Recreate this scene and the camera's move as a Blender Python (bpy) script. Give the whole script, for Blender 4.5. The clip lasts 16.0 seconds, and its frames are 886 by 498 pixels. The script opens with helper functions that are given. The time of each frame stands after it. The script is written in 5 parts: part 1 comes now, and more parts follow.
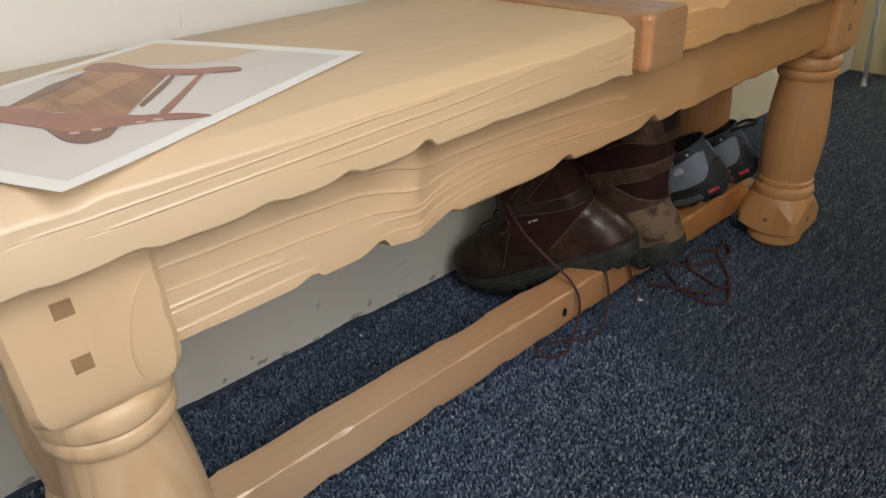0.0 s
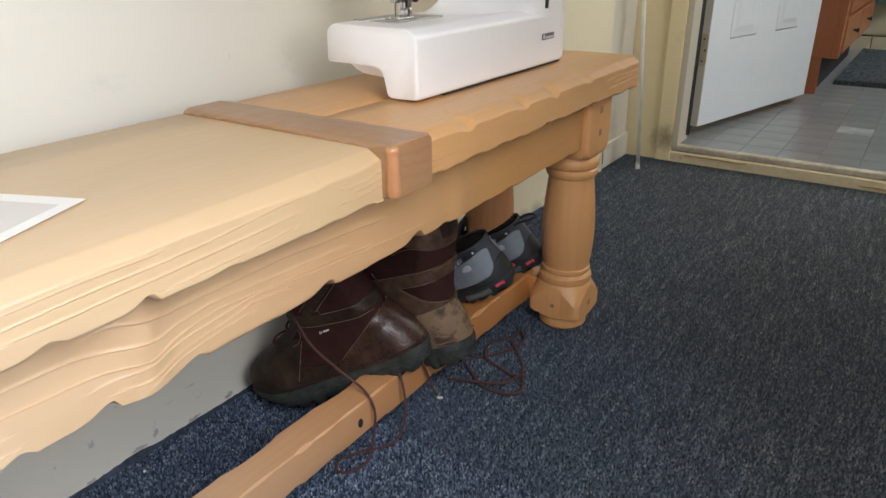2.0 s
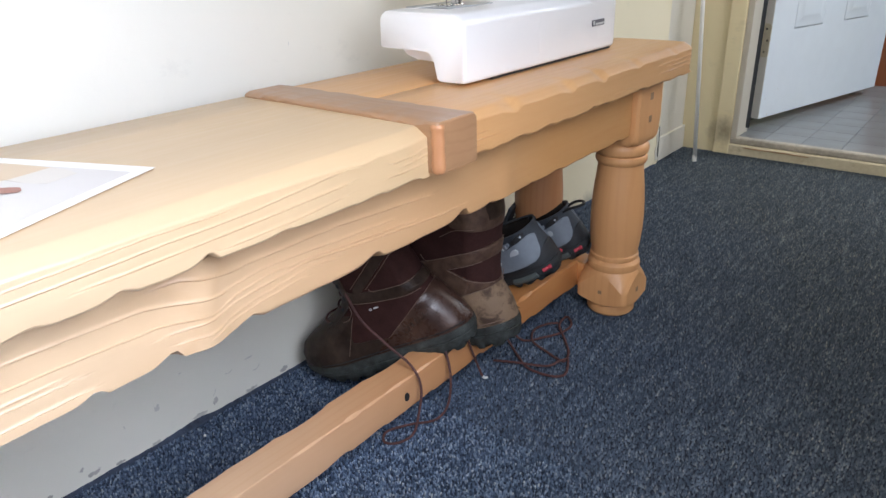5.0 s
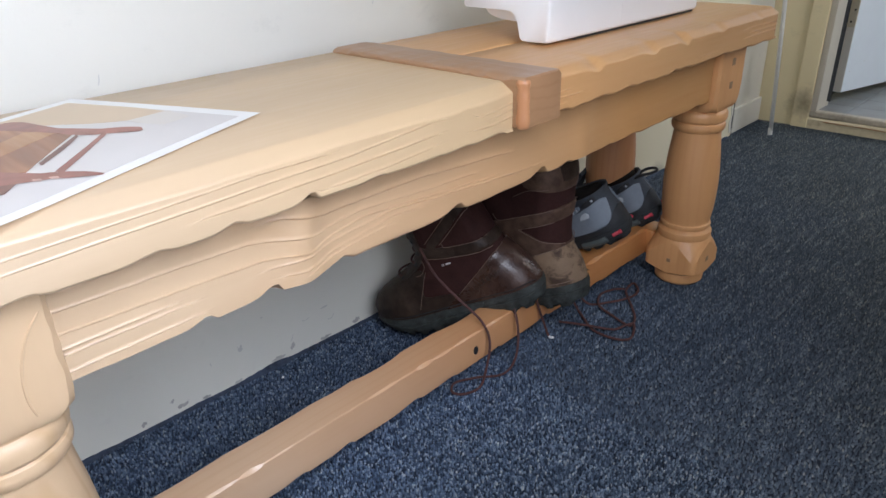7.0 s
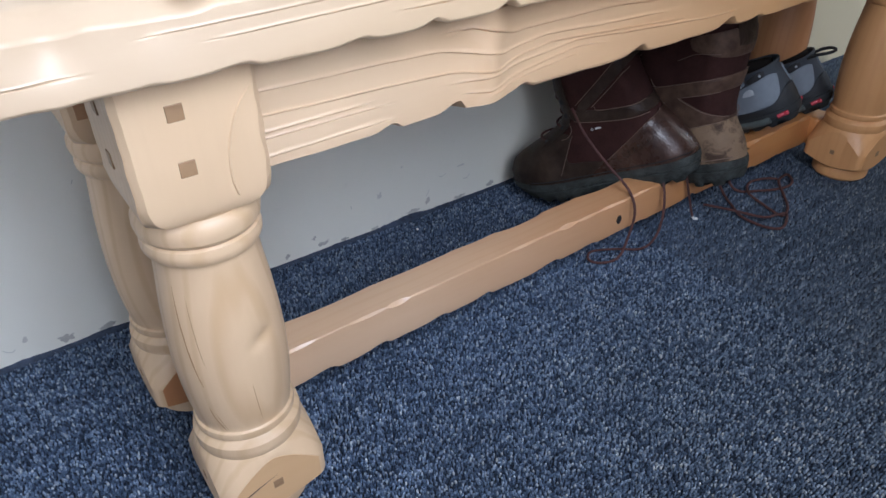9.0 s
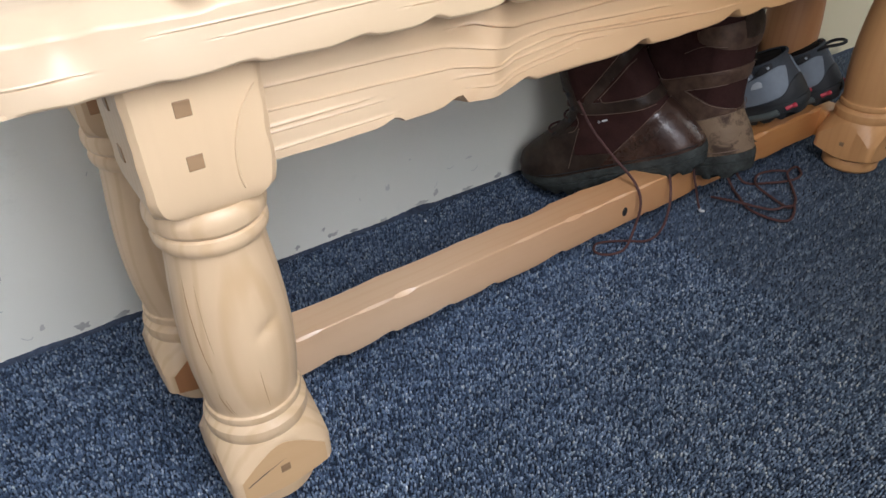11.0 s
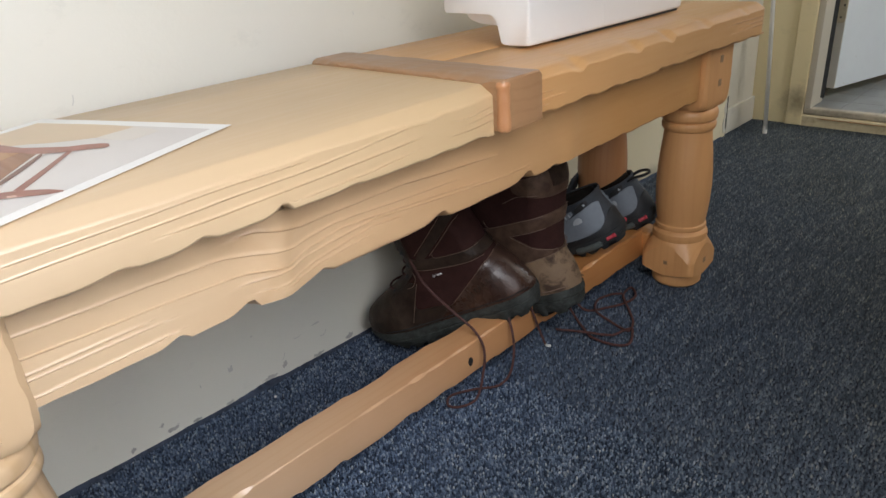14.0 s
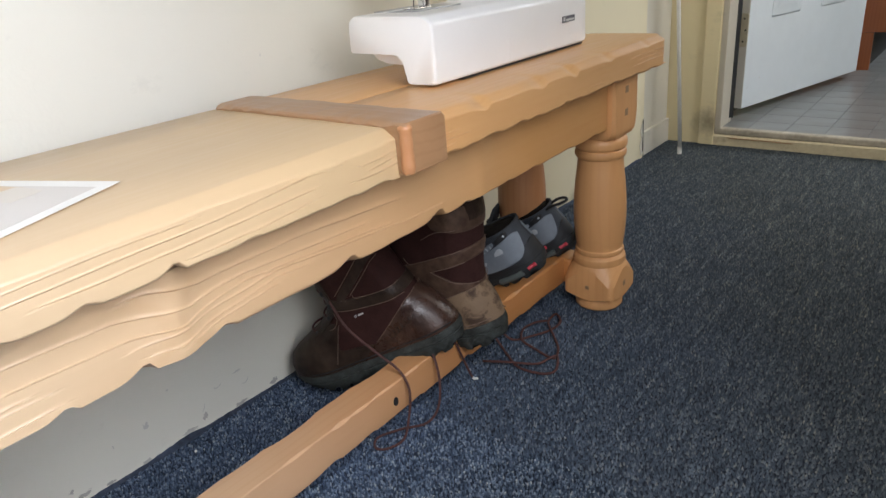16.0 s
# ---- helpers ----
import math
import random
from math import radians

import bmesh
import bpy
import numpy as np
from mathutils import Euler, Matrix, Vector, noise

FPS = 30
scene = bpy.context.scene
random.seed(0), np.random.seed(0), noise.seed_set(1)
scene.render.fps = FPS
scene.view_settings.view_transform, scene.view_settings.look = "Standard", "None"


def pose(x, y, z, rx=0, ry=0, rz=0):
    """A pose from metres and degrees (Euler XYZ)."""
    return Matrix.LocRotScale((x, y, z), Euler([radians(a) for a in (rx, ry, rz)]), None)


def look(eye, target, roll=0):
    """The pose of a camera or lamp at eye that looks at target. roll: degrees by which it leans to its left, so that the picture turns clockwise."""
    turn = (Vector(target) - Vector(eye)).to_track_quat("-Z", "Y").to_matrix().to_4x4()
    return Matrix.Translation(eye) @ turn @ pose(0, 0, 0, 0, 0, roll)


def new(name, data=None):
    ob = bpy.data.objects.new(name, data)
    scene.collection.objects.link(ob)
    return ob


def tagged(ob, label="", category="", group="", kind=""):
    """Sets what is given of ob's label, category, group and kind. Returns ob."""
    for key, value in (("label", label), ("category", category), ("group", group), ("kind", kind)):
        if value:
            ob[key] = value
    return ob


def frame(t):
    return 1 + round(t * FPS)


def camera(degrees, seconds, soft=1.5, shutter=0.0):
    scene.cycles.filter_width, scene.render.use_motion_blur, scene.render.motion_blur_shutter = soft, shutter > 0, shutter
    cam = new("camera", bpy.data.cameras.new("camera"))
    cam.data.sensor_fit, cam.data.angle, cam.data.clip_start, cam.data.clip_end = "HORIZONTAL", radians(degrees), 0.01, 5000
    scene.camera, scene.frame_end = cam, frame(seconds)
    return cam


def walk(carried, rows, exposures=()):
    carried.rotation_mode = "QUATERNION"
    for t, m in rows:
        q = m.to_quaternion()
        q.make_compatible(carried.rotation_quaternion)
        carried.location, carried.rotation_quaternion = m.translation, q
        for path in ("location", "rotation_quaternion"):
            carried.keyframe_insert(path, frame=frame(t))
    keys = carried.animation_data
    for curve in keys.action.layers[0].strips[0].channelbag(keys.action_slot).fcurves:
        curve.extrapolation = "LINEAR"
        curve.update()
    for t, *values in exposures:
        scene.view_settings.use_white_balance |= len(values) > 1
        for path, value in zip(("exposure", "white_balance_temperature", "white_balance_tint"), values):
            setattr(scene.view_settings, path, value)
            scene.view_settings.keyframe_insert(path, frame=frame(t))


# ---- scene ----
cam = camera(65.8, 16.0)
PATH = [
    (0, (0.7439, 0.6119, 0.5974), (-0.5817, 1.7441, -0.3829), -3.27),
    (0.5, (0.7635, 0.6369, 0.6200), (-0.5298, 1.8479, -0.3077), -2.88),
    (1, (0.7676, 0.6542, 0.6244), (-0.4950, 1.9201, -0.2719), -3.64),
    (1.5, (0.7795, 0.6690, 0.6339), (-0.3982, 2.0398, -0.2230), -3.01),
    (2, (0.7862, 0.6821, 0.6390), (-0.2598, 2.1851, -0.1653), -0.79),
    (2.5, (0.8014, 0.6846, 0.6401), (-0.1967, 2.2433, -0.1177), -2.29),
    (3, (0.8040, 0.6944, 0.6351), (-0.1539, 2.2789, -0.1210), -2.28),
    (3.5, (0.8058, 0.6944, 0.6337), (-0.1259, 2.2932, -0.1251), -2.29),
    (4, (0.8139, 0.6887, 0.6349), (-0.1602, 2.2598, -0.1283), -2.84),
    (4.5, (0.8163, 0.6735, 0.6310), (-0.2820, 2.1497, -0.1528), -2.47),
    (7, (0.8175, 0.6225, 0.6195), (-0.4578, 1.8911, -0.2547), -2.00),
    (7.5, (0.8087, 0.5964, 0.6026), (-0.5348, 1.7608, -0.3135), -2.20),
    (8, (0.7871, 0.5736, 0.5862), (-0.5866, 1.6455, -0.3955), -1.92),
    (8.5, (0.7796, 0.5665, 0.5727), (-0.6105, 1.5641, -0.4627), -2.20),
    (9, (0.7769, 0.5597, 0.5562), (-0.5678, 1.5330, -0.5593), -0.94),
    (11.5, (0.7921, 0.5636, 0.5639), (-0.5764, 1.4860, -0.5659), -2.06),
    (12, (0.7890, 0.5666, 0.5639), (-0.6104, 1.4736, -0.5401), -3.45),
    (12.5, (0.7853, 0.5679, 0.5693), (-0.6638, 1.4992, -0.4468), -3.89),
    (13, (0.7970, 0.5858, 0.5813), (-0.6461, 1.5833, -0.3791), -4.95),
    (13.5, (0.8108, 0.6189, 0.5922), (-0.5612, 1.7750, -0.2917), -4.67),
    (14, (0.8204, 0.6448, 0.6064), (-0.4714, 1.9212, -0.2314), -4.27),
    (14.5, (0.8259, 0.6564, 0.6141), (-0.4126, 1.9894, -0.2160), -3.97),
    (15, (0.8292, 0.6631, 0.6171), (-0.3836, 2.0339, -0.1892), -4.61),
    (15.5, (0.8353, 0.6702, 0.6198), (-0.3657, 2.0602, -0.1711), -5.13),
    (16, (0.8369, 0.6747, 0.6190), (-0.3405, 2.0878, -0.1664), -4.92),
]
# seconds, stops, kelvin, tint of the automatic exposure and white balance
EXPOSURE = [(0.0, -0.82, 6450, 10), (1.5, -0.45, 6150, 10), (3.0, -0.03, 5980, 10), (3.5, 0.04, 5820, 11), (4.5, 0.05, 5550, 12), (7.0, -0.36, 5500, 12), (8.0, -0.43, 5350, 12),
            (9.0, -0.37, 5300, 12), (11.5, -0.26, 5880, 10), (12.5, -0.51, 5950, 10), (13.5, -0.59, 6050, 10), (14.0, -0.49, 6050, 10), (14.5, -0.25, 6050, 10), (16.0, -0.25, 5900, 10)]
walk(cam, [(t, look(eye, target, roll)) for t, eye, target, roll in PATH], EXPOSURE)

# ---- world and light ----
world = bpy.data.worlds.new("sky")
scene.world = world
world.use_nodes = True
wn = world.node_tree.nodes
sky = wn.new("ShaderNodeTexSky")
sky.sky_type, sky.sun_disc = "NISHITA", False
sky.sun_elevation, sky.sun_rotation = radians(48), radians(200)
wn["Background"].inputs["Strength"].default_value = 0.06
world.node_tree.links.new(sky.outputs["Color"], wn["Background"].inputs["Color"])


def area_lamp(name, m, sx, sy, watts, colour):
    data = bpy.data.lights.new(name, "AREA")
    data.shape, data.size, data.size_y, data.energy, data.color = "RECTANGLE", sx, sy, watts, colour
    ob = new(name, data)
    ob.matrix_world = m
    return ob


# daylight through windows opposite the bench and behind its near end; two fill lamps
area_lamp("window_daylight", look((1.11, 0.74, 0.94), (0.0, 0.34, 0.20)), 0.50, 0.80, 18.6, (1.0, 0.970, 0.948))
area_lamp("rear_window_daylight", look((1.11, -0.45, 0.85), (0.10, 0.70, 0.10)), 0.5, 0.8, 7.4, (1.0, 0.970, 0.948))
# added fill lamp without a known source, brightens the door wall
area_lamp("side_fill", look((1.11, 2.42, 1.15), (0.40, 3.00, 0.30)), 0.5, 0.9, 10.8, (1.0, 0.93, 0.81))
# added unseen lamp that brightens the bathroom
area_lamp("bathroom_fill", look((1.85, 4.75, 1.85), (0.3, 4.0, 0.2)), 0.8, 0.9, 57, (0.98, 0.985, 0.98))
scene.view_settings.exposure = 0.0


# ---- materials ----
def material(name):
    m = bpy.data.materials.new(name)
    m.use_nodes = True
    nt = m.node_tree
    return m, nt, nt.nodes["Principled BSDF"]


def node(nt, kind, **values):
    n = nt.nodes.new(kind)
    for key, value in values.items():
        n.inputs[key.replace("_", " ")].default_value = value
    return n


def coords(nt, scale, turn=(0, 0, 0)):
    c = nt.nodes.new("ShaderNodeTexCoord")
    mp = nt.nodes.new("ShaderNodeMapping")
    mp.inputs["Scale"].default_value = scale
    mp.inputs["Rotation"].default_value = [radians(a) for a in turn]
    nt.links.new(c.outputs["Object"], mp.inputs["Vector"])
    return mp.outputs["Vector"]


def ramp(nt, fac, stops):
    r = nt.nodes.new("ShaderNodeValToRGB")
    while len(r.color_ramp.elements) < len(stops):
        r.color_ramp.elements.new(0.5)
    for e, (p, c) in zip(r.color_ramp.elements, stops):
        e.position, e.color = p, (*c, 1) if len(c) == 3 else c
    nt.links.new(fac, r.inputs["Fac"])
    return r.outputs["Color"]


def noise_tex(nt, vec, scale, detail=4.0, rough=0.55, distort=0.0):
    n = node(nt, "ShaderNodeTexNoise", Scale=scale, Detail=detail, Roughness=rough, Distortion=distort)
    nt.links.new(vec, n.inputs["Vector"])
    return n.outputs["Fac"]


def mix(nt, fac, a, b, blend="MIX"):
    m = nt.nodes.new("ShaderNodeMix")
    m.data_type, m.blend_type = "RGBA", blend
    for i, v in ((0, fac), (6, a), (7, b)):
        if hasattr(v, "links"):
            nt.links.new(v, m.inputs[i])
        else:
            m.inputs[i].default_value = v if i == 0 else (*v, 1)
    return m.outputs[2]


def bump(nt, bsdf, height, strength, distance):
    b = node(nt, "ShaderNodeBump", Strength=strength, Distance=distance)
    nt.links.new(height, b.inputs["Height"])
    nt.links.new(b.outputs["Normal"], bsdf.inputs["Normal"])


def wood(name, light, dark, along="y", rough=0.42, coat=0.28, figure=1.0, falloff=None):
    m, nt, bs = material(name)
    stretch = {"x": (1.2, 16, 16), "y": (16, 1.2, 16), "z": (16, 16, 1.2)}[along]
    v = coords(nt, stretch)
    broad = noise_tex(nt, v, 1.1, 3, 0.5, 0.9)
    rings = node(nt, "ShaderNodeTexWave", Scale=1.6, Distortion=7.0, Detail=3.0)
    rings.bands_direction = {"x": "Z", "y": "X", "z": "X"}[along]
    rings.inputs["Detail Scale"].default_value = 0.6
    nt.links.new(v, rings.inputs["Vector"])
    fine = noise_tex(nt, coords(nt, tuple(s * 9 for s in stretch)), 1.0, 3, 0.6)
    c1 = mix(nt, ramp(nt, broad, [(0.25, (0.25,) * 3), (0.75, (0.72,) * 3)]), light, dark)
    c2 = mix(nt, 0.30 * figure, c1, ramp(nt, rings.outputs["Fac"], [(0.0, dark), (0.35, light), (1.0, light)]))
    c3 = mix(nt, 0.035, c2, ramp(nt, fine, [(0.30, tuple(c * 0.72 for c in dark)), (0.62, light)]))
    blot = noise_tex(nt, coords(nt, (5, 5, 5)), 1.0, 2)
    c4 = mix(nt, ramp(nt, blot, [(0.35, (0, 0, 0)), (0.75, (0.30, 0.30, 0.30))]), c3, tuple(c * 0.8 for c in light))
    if falloff:
        # light falloff put into the colour: plain at the near end, darker amber beyond
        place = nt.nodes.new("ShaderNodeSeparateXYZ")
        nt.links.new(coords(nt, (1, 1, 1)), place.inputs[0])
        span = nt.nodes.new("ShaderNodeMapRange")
        span.inputs["From Min"].default_value, span.inputs["From Max"].default_value = falloff[0], falloff[1]
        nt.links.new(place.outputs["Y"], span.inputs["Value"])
        c4 = mix(nt, span.outputs["Result"], c4, mix(nt, 1.0, c4, falloff[2], "MULTIPLY"))
    nt.links.new(c4, bs.inputs["Base Color"])
    nt.links.new(ramp(nt, fine, [(0.2, (rough + 0.12,) * 3), (0.8, (rough - 0.04,) * 3)]), bs.inputs["Roughness"])
    bs.inputs["Coat Weight"].default_value, bs.inputs["Coat Roughness"].default_value = coat, 0.27
    bump(nt, bs, fine, 0.05, 0.0012)
    return m


def plain(name, colour, rough=0.5, metal=0.0, vary=0.12, scale=30.0, relief=0.1, depth=0.001, coat=0.0):
    m, nt, bs = material(name)
    v = coords(nt, (1, 1, 1))
    big = noise_tex(nt, v, scale * 0.15, 3)
    small = noise_tex(nt, v, scale, 4)
    a = tuple(c * (1 - vary) for c in colour)
    b = tuple(min(1, c * (1 + vary)) for c in colour)
    c = mix(nt, 0.5, ramp(nt, big, [(0.3, a), (0.7, b)]), ramp(nt, small, [(0.3, a), (0.7, b)]))
    nt.links.new(c, bs.inputs["Base Color"])
    bs.inputs["Roughness"].default_value, bs.inputs["Metallic"].default_value = rough, metal
    bs.inputs["Coat Weight"].default_value = coat
    if relief:
        bump(nt, bs, small, relief, depth)
    return m


def pile_material(name, contrast, dimming=1.0):
    """Yarn whose loops differ in shade by the given contrast round one middle blue, scaled by dimming for weaker light.
    """
    m, nt, bs = material(name)
    middle = (0.108, 0.148, 0.225)
    shades = ((0.0, (0.018, 0.028, 0.052)), (0.30, (0.058, 0.087, 0.146)), (0.62, (0.110, 0.154, 0.238)), (0.86, (0.190, 0.245, 0.340)), (0.97, (0.28, 0.33, 0.40)), (1.0, (0.40, 0.44, 0.47)))
    v = coords(nt, (1, 1, 1))
    geo = nt.nodes.new("ShaderNodeNewGeometry")
    yarn = ramp(nt, geo.outputs["Random Per Island"], [(at, tuple(dimming * (m0 + contrast * (c - m0)) for c, m0 in zip(shade, middle))) for at, shade in shades])
    streak = noise_tex(nt, coords(nt, (120, 9, 20), (0, 0, 3)), 1.0, 3)
    yarn = mix(nt, 1.0, yarn, ramp(nt, streak, [(0.30, (0.72, 0.72, 0.74)), (0.55, (1.0, 1.0, 1.0)), (0.72, (1.55, 1.5, 1.45))]), "MULTIPLY")
    ply = noise_tex(nt, v, 900.0, 2, 0.6)
    yarn = mix(nt, 1.0, yarn, ramp(nt, ply, [(0.32, (0.52, 0.53, 0.56)), (0.68, (1.34, 1.33, 1.30))]), "MULTIPLY")
    # light change away from the bench put into the yarn as a greyer tint
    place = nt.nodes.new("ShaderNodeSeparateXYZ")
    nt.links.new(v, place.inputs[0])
    outward = nt.nodes.new("ShaderNodeMath")
    outward.operation = "MULTIPLY_ADD"
    nt.links.new(place.outputs["X"], outward.inputs[0])
    outward.inputs[1].default_value = 2.0
    nt.links.new(place.outputs["Y"], outward.inputs[2])
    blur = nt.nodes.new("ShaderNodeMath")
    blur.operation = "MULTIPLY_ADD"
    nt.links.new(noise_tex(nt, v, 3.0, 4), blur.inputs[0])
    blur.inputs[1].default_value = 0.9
    nt.links.new(outward.outputs[0], blur.inputs[2])
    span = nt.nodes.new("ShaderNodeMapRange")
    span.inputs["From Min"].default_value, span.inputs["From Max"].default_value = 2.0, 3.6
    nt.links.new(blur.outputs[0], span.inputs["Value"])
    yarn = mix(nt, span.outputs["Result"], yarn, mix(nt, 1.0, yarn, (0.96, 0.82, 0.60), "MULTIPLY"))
    nt.links.new(yarn, bs.inputs["Base Color"])
    bs.inputs["Roughness"].default_value, bs.inputs["Specular IOR Level"].default_value = 0.7, 0.22
    return m


def wall_material(name, colour, scuff=0.55, yellowed=False):
    m, nt, bs = material(name)
    v = coords(nt, (1, 1, 1))
    broad = noise_tex(nt, v, 2.2, 4)
    dirt = noise_tex(nt, coords(nt, (6, 6, 11), (8, 0, 0)), 1.6, 6, 0.72)
    c = mix(nt, broad, tuple(k * 0.95 for k in colour), colour)
    c = mix(nt, ramp(nt, dirt, [(0.60, (0, 0, 0)), (0.80, (scuff,) * 3)]), c, tuple(k * 0.72 for k in colour))
    if yellowed:
        # paint gets yellower towards the door
        place = nt.nodes.new("ShaderNodeSeparateXYZ")
        nt.links.new(v, place.inputs[0])
        span = nt.nodes.new("ShaderNodeMapRange")
        span.inputs["From Min"].default_value, span.inputs["From Max"].default_value = 1.15, 2.1
        nt.links.new(place.outputs["Y"], span.inputs["Value"])
        c = mix(nt, span.outputs["Result"], c, mix(nt, 1.0, c, (1.0, 0.92, 0.74), "MULTIPLY"))
    nt.links.new(c, bs.inputs["Base Color"])
    bs.inputs["Roughness"].default_value = 0.55
    bump(nt, bs, noise_tex(nt, v, 140.0, 3), 0.10, 0.002)
    return m


def leather(name, base, scuffed, amount, rough=0.42, relief=0.22, size=16.0, gloss=0.22, crisp=0.0):
    m, nt, bs = material(name)
    v = coords(nt, (1, 1, 1))
    wear = noise_tex(nt, v, size, 6, 0.68, 0.4)
    pore = node(nt, "ShaderNodeTexVoronoi", Scale=420.0)
    nt.links.new(v, pore.inputs["Vector"])
    fine = noise_tex(nt, v, 75.0, 5)
    c = mix(nt, ramp(nt, wear, [(0.62 - 0.35 * amount, (0, 0, 0)), ((0.62 - 0.35 * amount + crisp) if crisp else (0.85 - 0.25 * amount), (1, 1, 1))]), base, scuffed)
    c = mix(nt, 0.4, c, ramp(nt, fine, [(0.3, tuple(k * 0.5 for k in base)), (0.7, scuffed)]))
    nt.links.new(c, bs.inputs["Base Color"])
    nt.links.new(ramp(nt, wear, [(0.35, (rough - 0.06,) * 3), (0.8, (rough + 0.22,) * 3)]), bs.inputs["Roughness"])
    add = nt.nodes.new("ShaderNodeMath")
    nt.links.new(pore.outputs["Distance"], add.inputs[0])
    nt.links.new(fine, add.inputs[1])
    bump(nt, bs, add.outputs[0], relief, 0.0015)
    bs.inputs["Specular IOR Level"].default_value = gloss
    return m


def tile_material():
    m, nt, bs = material("grey_vinyl_tile")
    info = nt.nodes.new("ShaderNodeObjectInfo")
    base = ramp(nt, info.outputs["Random"], [(0.0, (0.200, 0.212, 0.214)), (0.7, (0.220, 0.232, 0.234)), (0.90, (0.242, 0.250, 0.250)), (0.96, (0.25, 0.255, 0.255)), (1.0, (0.44, 0.44, 0.43))])
    v = coords(nt, (1, 1, 1))
    c = mix(nt, ramp(nt, noise_tex(nt, v, 14.0, 5), [(0.35, (0, 0, 0)), (0.70, (0.75,) * 3)]), base, (0.165, 0.16, 0.145))
    nt.links.new(c, bs.inputs["Base Color"])
    bs.inputs["Roughness"].default_value = 0.28
    bump(nt, bs, noise_tex(nt, v, 45.0, 3), 0.08, 0.001)
    return m


def add_grime(m, centre, reach, colour):
    """A stain of its own ragged shape round a place, over what colours the paint."""
    nt = m.node_tree
    bs = nt.nodes["Principled BSDF"]
    under = bs.inputs["Base Color"].links[0].from_socket
    v = coords(nt, (1, 1, 1))
    away = nt.nodes.new("ShaderNodeVectorMath")
    away.operation = "DISTANCE"
    nt.links.new(v, away.inputs[0])
    away.inputs[1].default_value = centre
    ragged = nt.nodes.new("ShaderNodeMath")
    ragged.operation = "MULTIPLY_ADD"
    nt.links.new(noise_tex(nt, v, 26.0, 5, 0.65), ragged.inputs[0])
    ragged.inputs[1].default_value = 1.3 * reach
    nt.links.new(away.outputs["Value"], ragged.inputs[2])
    stain = ramp(nt, ragged.outputs[0], [(0.70 * reach, (0.85,) * 3), (1.7 * reach, (0.0,) * 3)])
    nt.links.new(mix(nt, stain, under, colour), bs.inputs["Base Color"])


PINE = wood("varnished_pine", (0.675, 0.530, 0.362), (0.602, 0.440, 0.272), figure=0.3, falloff=(0.65, 1.25, (1.0, 0.91, 0.72)))
PINE_AMBER = wood("amber_varnished_pine", (0.73, 0.425, 0.18), (0.62, 0.32, 0.12), figure=0.7)
# leg pine toned amber for the warmer, weaker light at the far end
PINE_LEG_FAR = wood("far_light_toned_pine_upright", (0.72, 0.385, 0.155), (0.62, 0.300, 0.108), "z", 0.45, 0.14, 0.7)
PINE_LEG = wood("varnished_pine_upright", (0.700, 0.512, 0.318), (0.560, 0.372, 0.198), "z", 0.45, 0.20, 1.7)
PINE_APRON = wood("rosy_varnished_pine", (0.662, 0.503, 0.330), (0.588, 0.402, 0.232), figure=0.6, falloff=(0.80, 1.45, (0.93, 0.66, 0.36)))
PINE_ROSE = wood("rosy_pine", (0.70, 0.495, 0.320), (0.62, 0.395, 0.225), rough=0.32, coat=0.6, figure=0.7, falloff=(0.88, 1.40, (0.86, 0.56, 0.28)))
FACET = wood("hewn_darker_pine", (0.66, 0.435, 0.225), (0.56, 0.33, 0.15), "y", 0.5, 0.15)
GROOVE = plain("open_check_in_pine", (0.36, 0.21, 0.10), 0.7)
POLISHED = wood("reddish_polished_pine", (0.60, 0.31, 0.14), (0.47, 0.20, 0.085), "z", 0.36, 0.25)
CLEAT = wood("walnut_toned_pine", (0.41, 0.235, 0.118), (0.315, 0.162, 0.072), "x", 0.36, 0.4)
PEG = wood("brown_peg", (0.36, 0.225, 0.115), (0.25, 0.145, 0.07), "x", 0.5, 0.1)
CHERRY = wood("orange_stained_cabinet", (0.42, 0.135, 0.040), (0.30, 0.080, 0.022), "z", 0.32, 0.5)
EDGE_YARN = plain("dark_blue_carpet_edge", (0.045, 0.060, 0.095), 0.95, 0, 0.5, 160, 0.4)
BACKING = plain("dark_carpet_backing", (0.014, 0.019, 0.030), 0.95, 0, 0.3, 200)
WALL = wall_material("cream_wall_paint", (0.80, 0.785, 0.70), 0.55, True)
JAMB = wall_material("grey_cream_jamb_paint", (0.52, 0.475, 0.385), 0.8)
WALL_WHITE = wall_material("white_trim_paint", (0.72, 0.69, 0.61), 0.7)
TRIM = wall_material("aged_cream_trim_paint", (0.80, 0.69, 0.42), 0.85)
add_grime(WALL, (0.019, 2.14, -0.01), 0.045, (0.27, 0.25, 0.185))
add_grime(WALL, (0.021, 2.22, -0.01), 0.045, (0.27, 0.25, 0.185))
add_grime(TRIM, (0.145, 2.855, 0.075), 0.055, (0.20, 0.155, 0.095))
# unseen walls and ceilings, coloured dark to keep bounce light down
WALL_DIM = wall_material("unseen_dark_wall", (0.085, 0.065, 0.05))
CEILING = plain("unseen_dark_ceiling", (0.22, 0.21, 0.20), 0.8)
DOOR = plain("white_door_paint", (0.72, 0.77, 0.82), 0.35, 0, 0.03, 20, 0.06)
GAP_SHADE = plain("black_gap_shade", (0.006, 0.006, 0.006), 0.95)
HINGE = plain("cream_painted_hinge", (0.56, 0.50, 0.36), 0.4, 0, 0.2, 60)
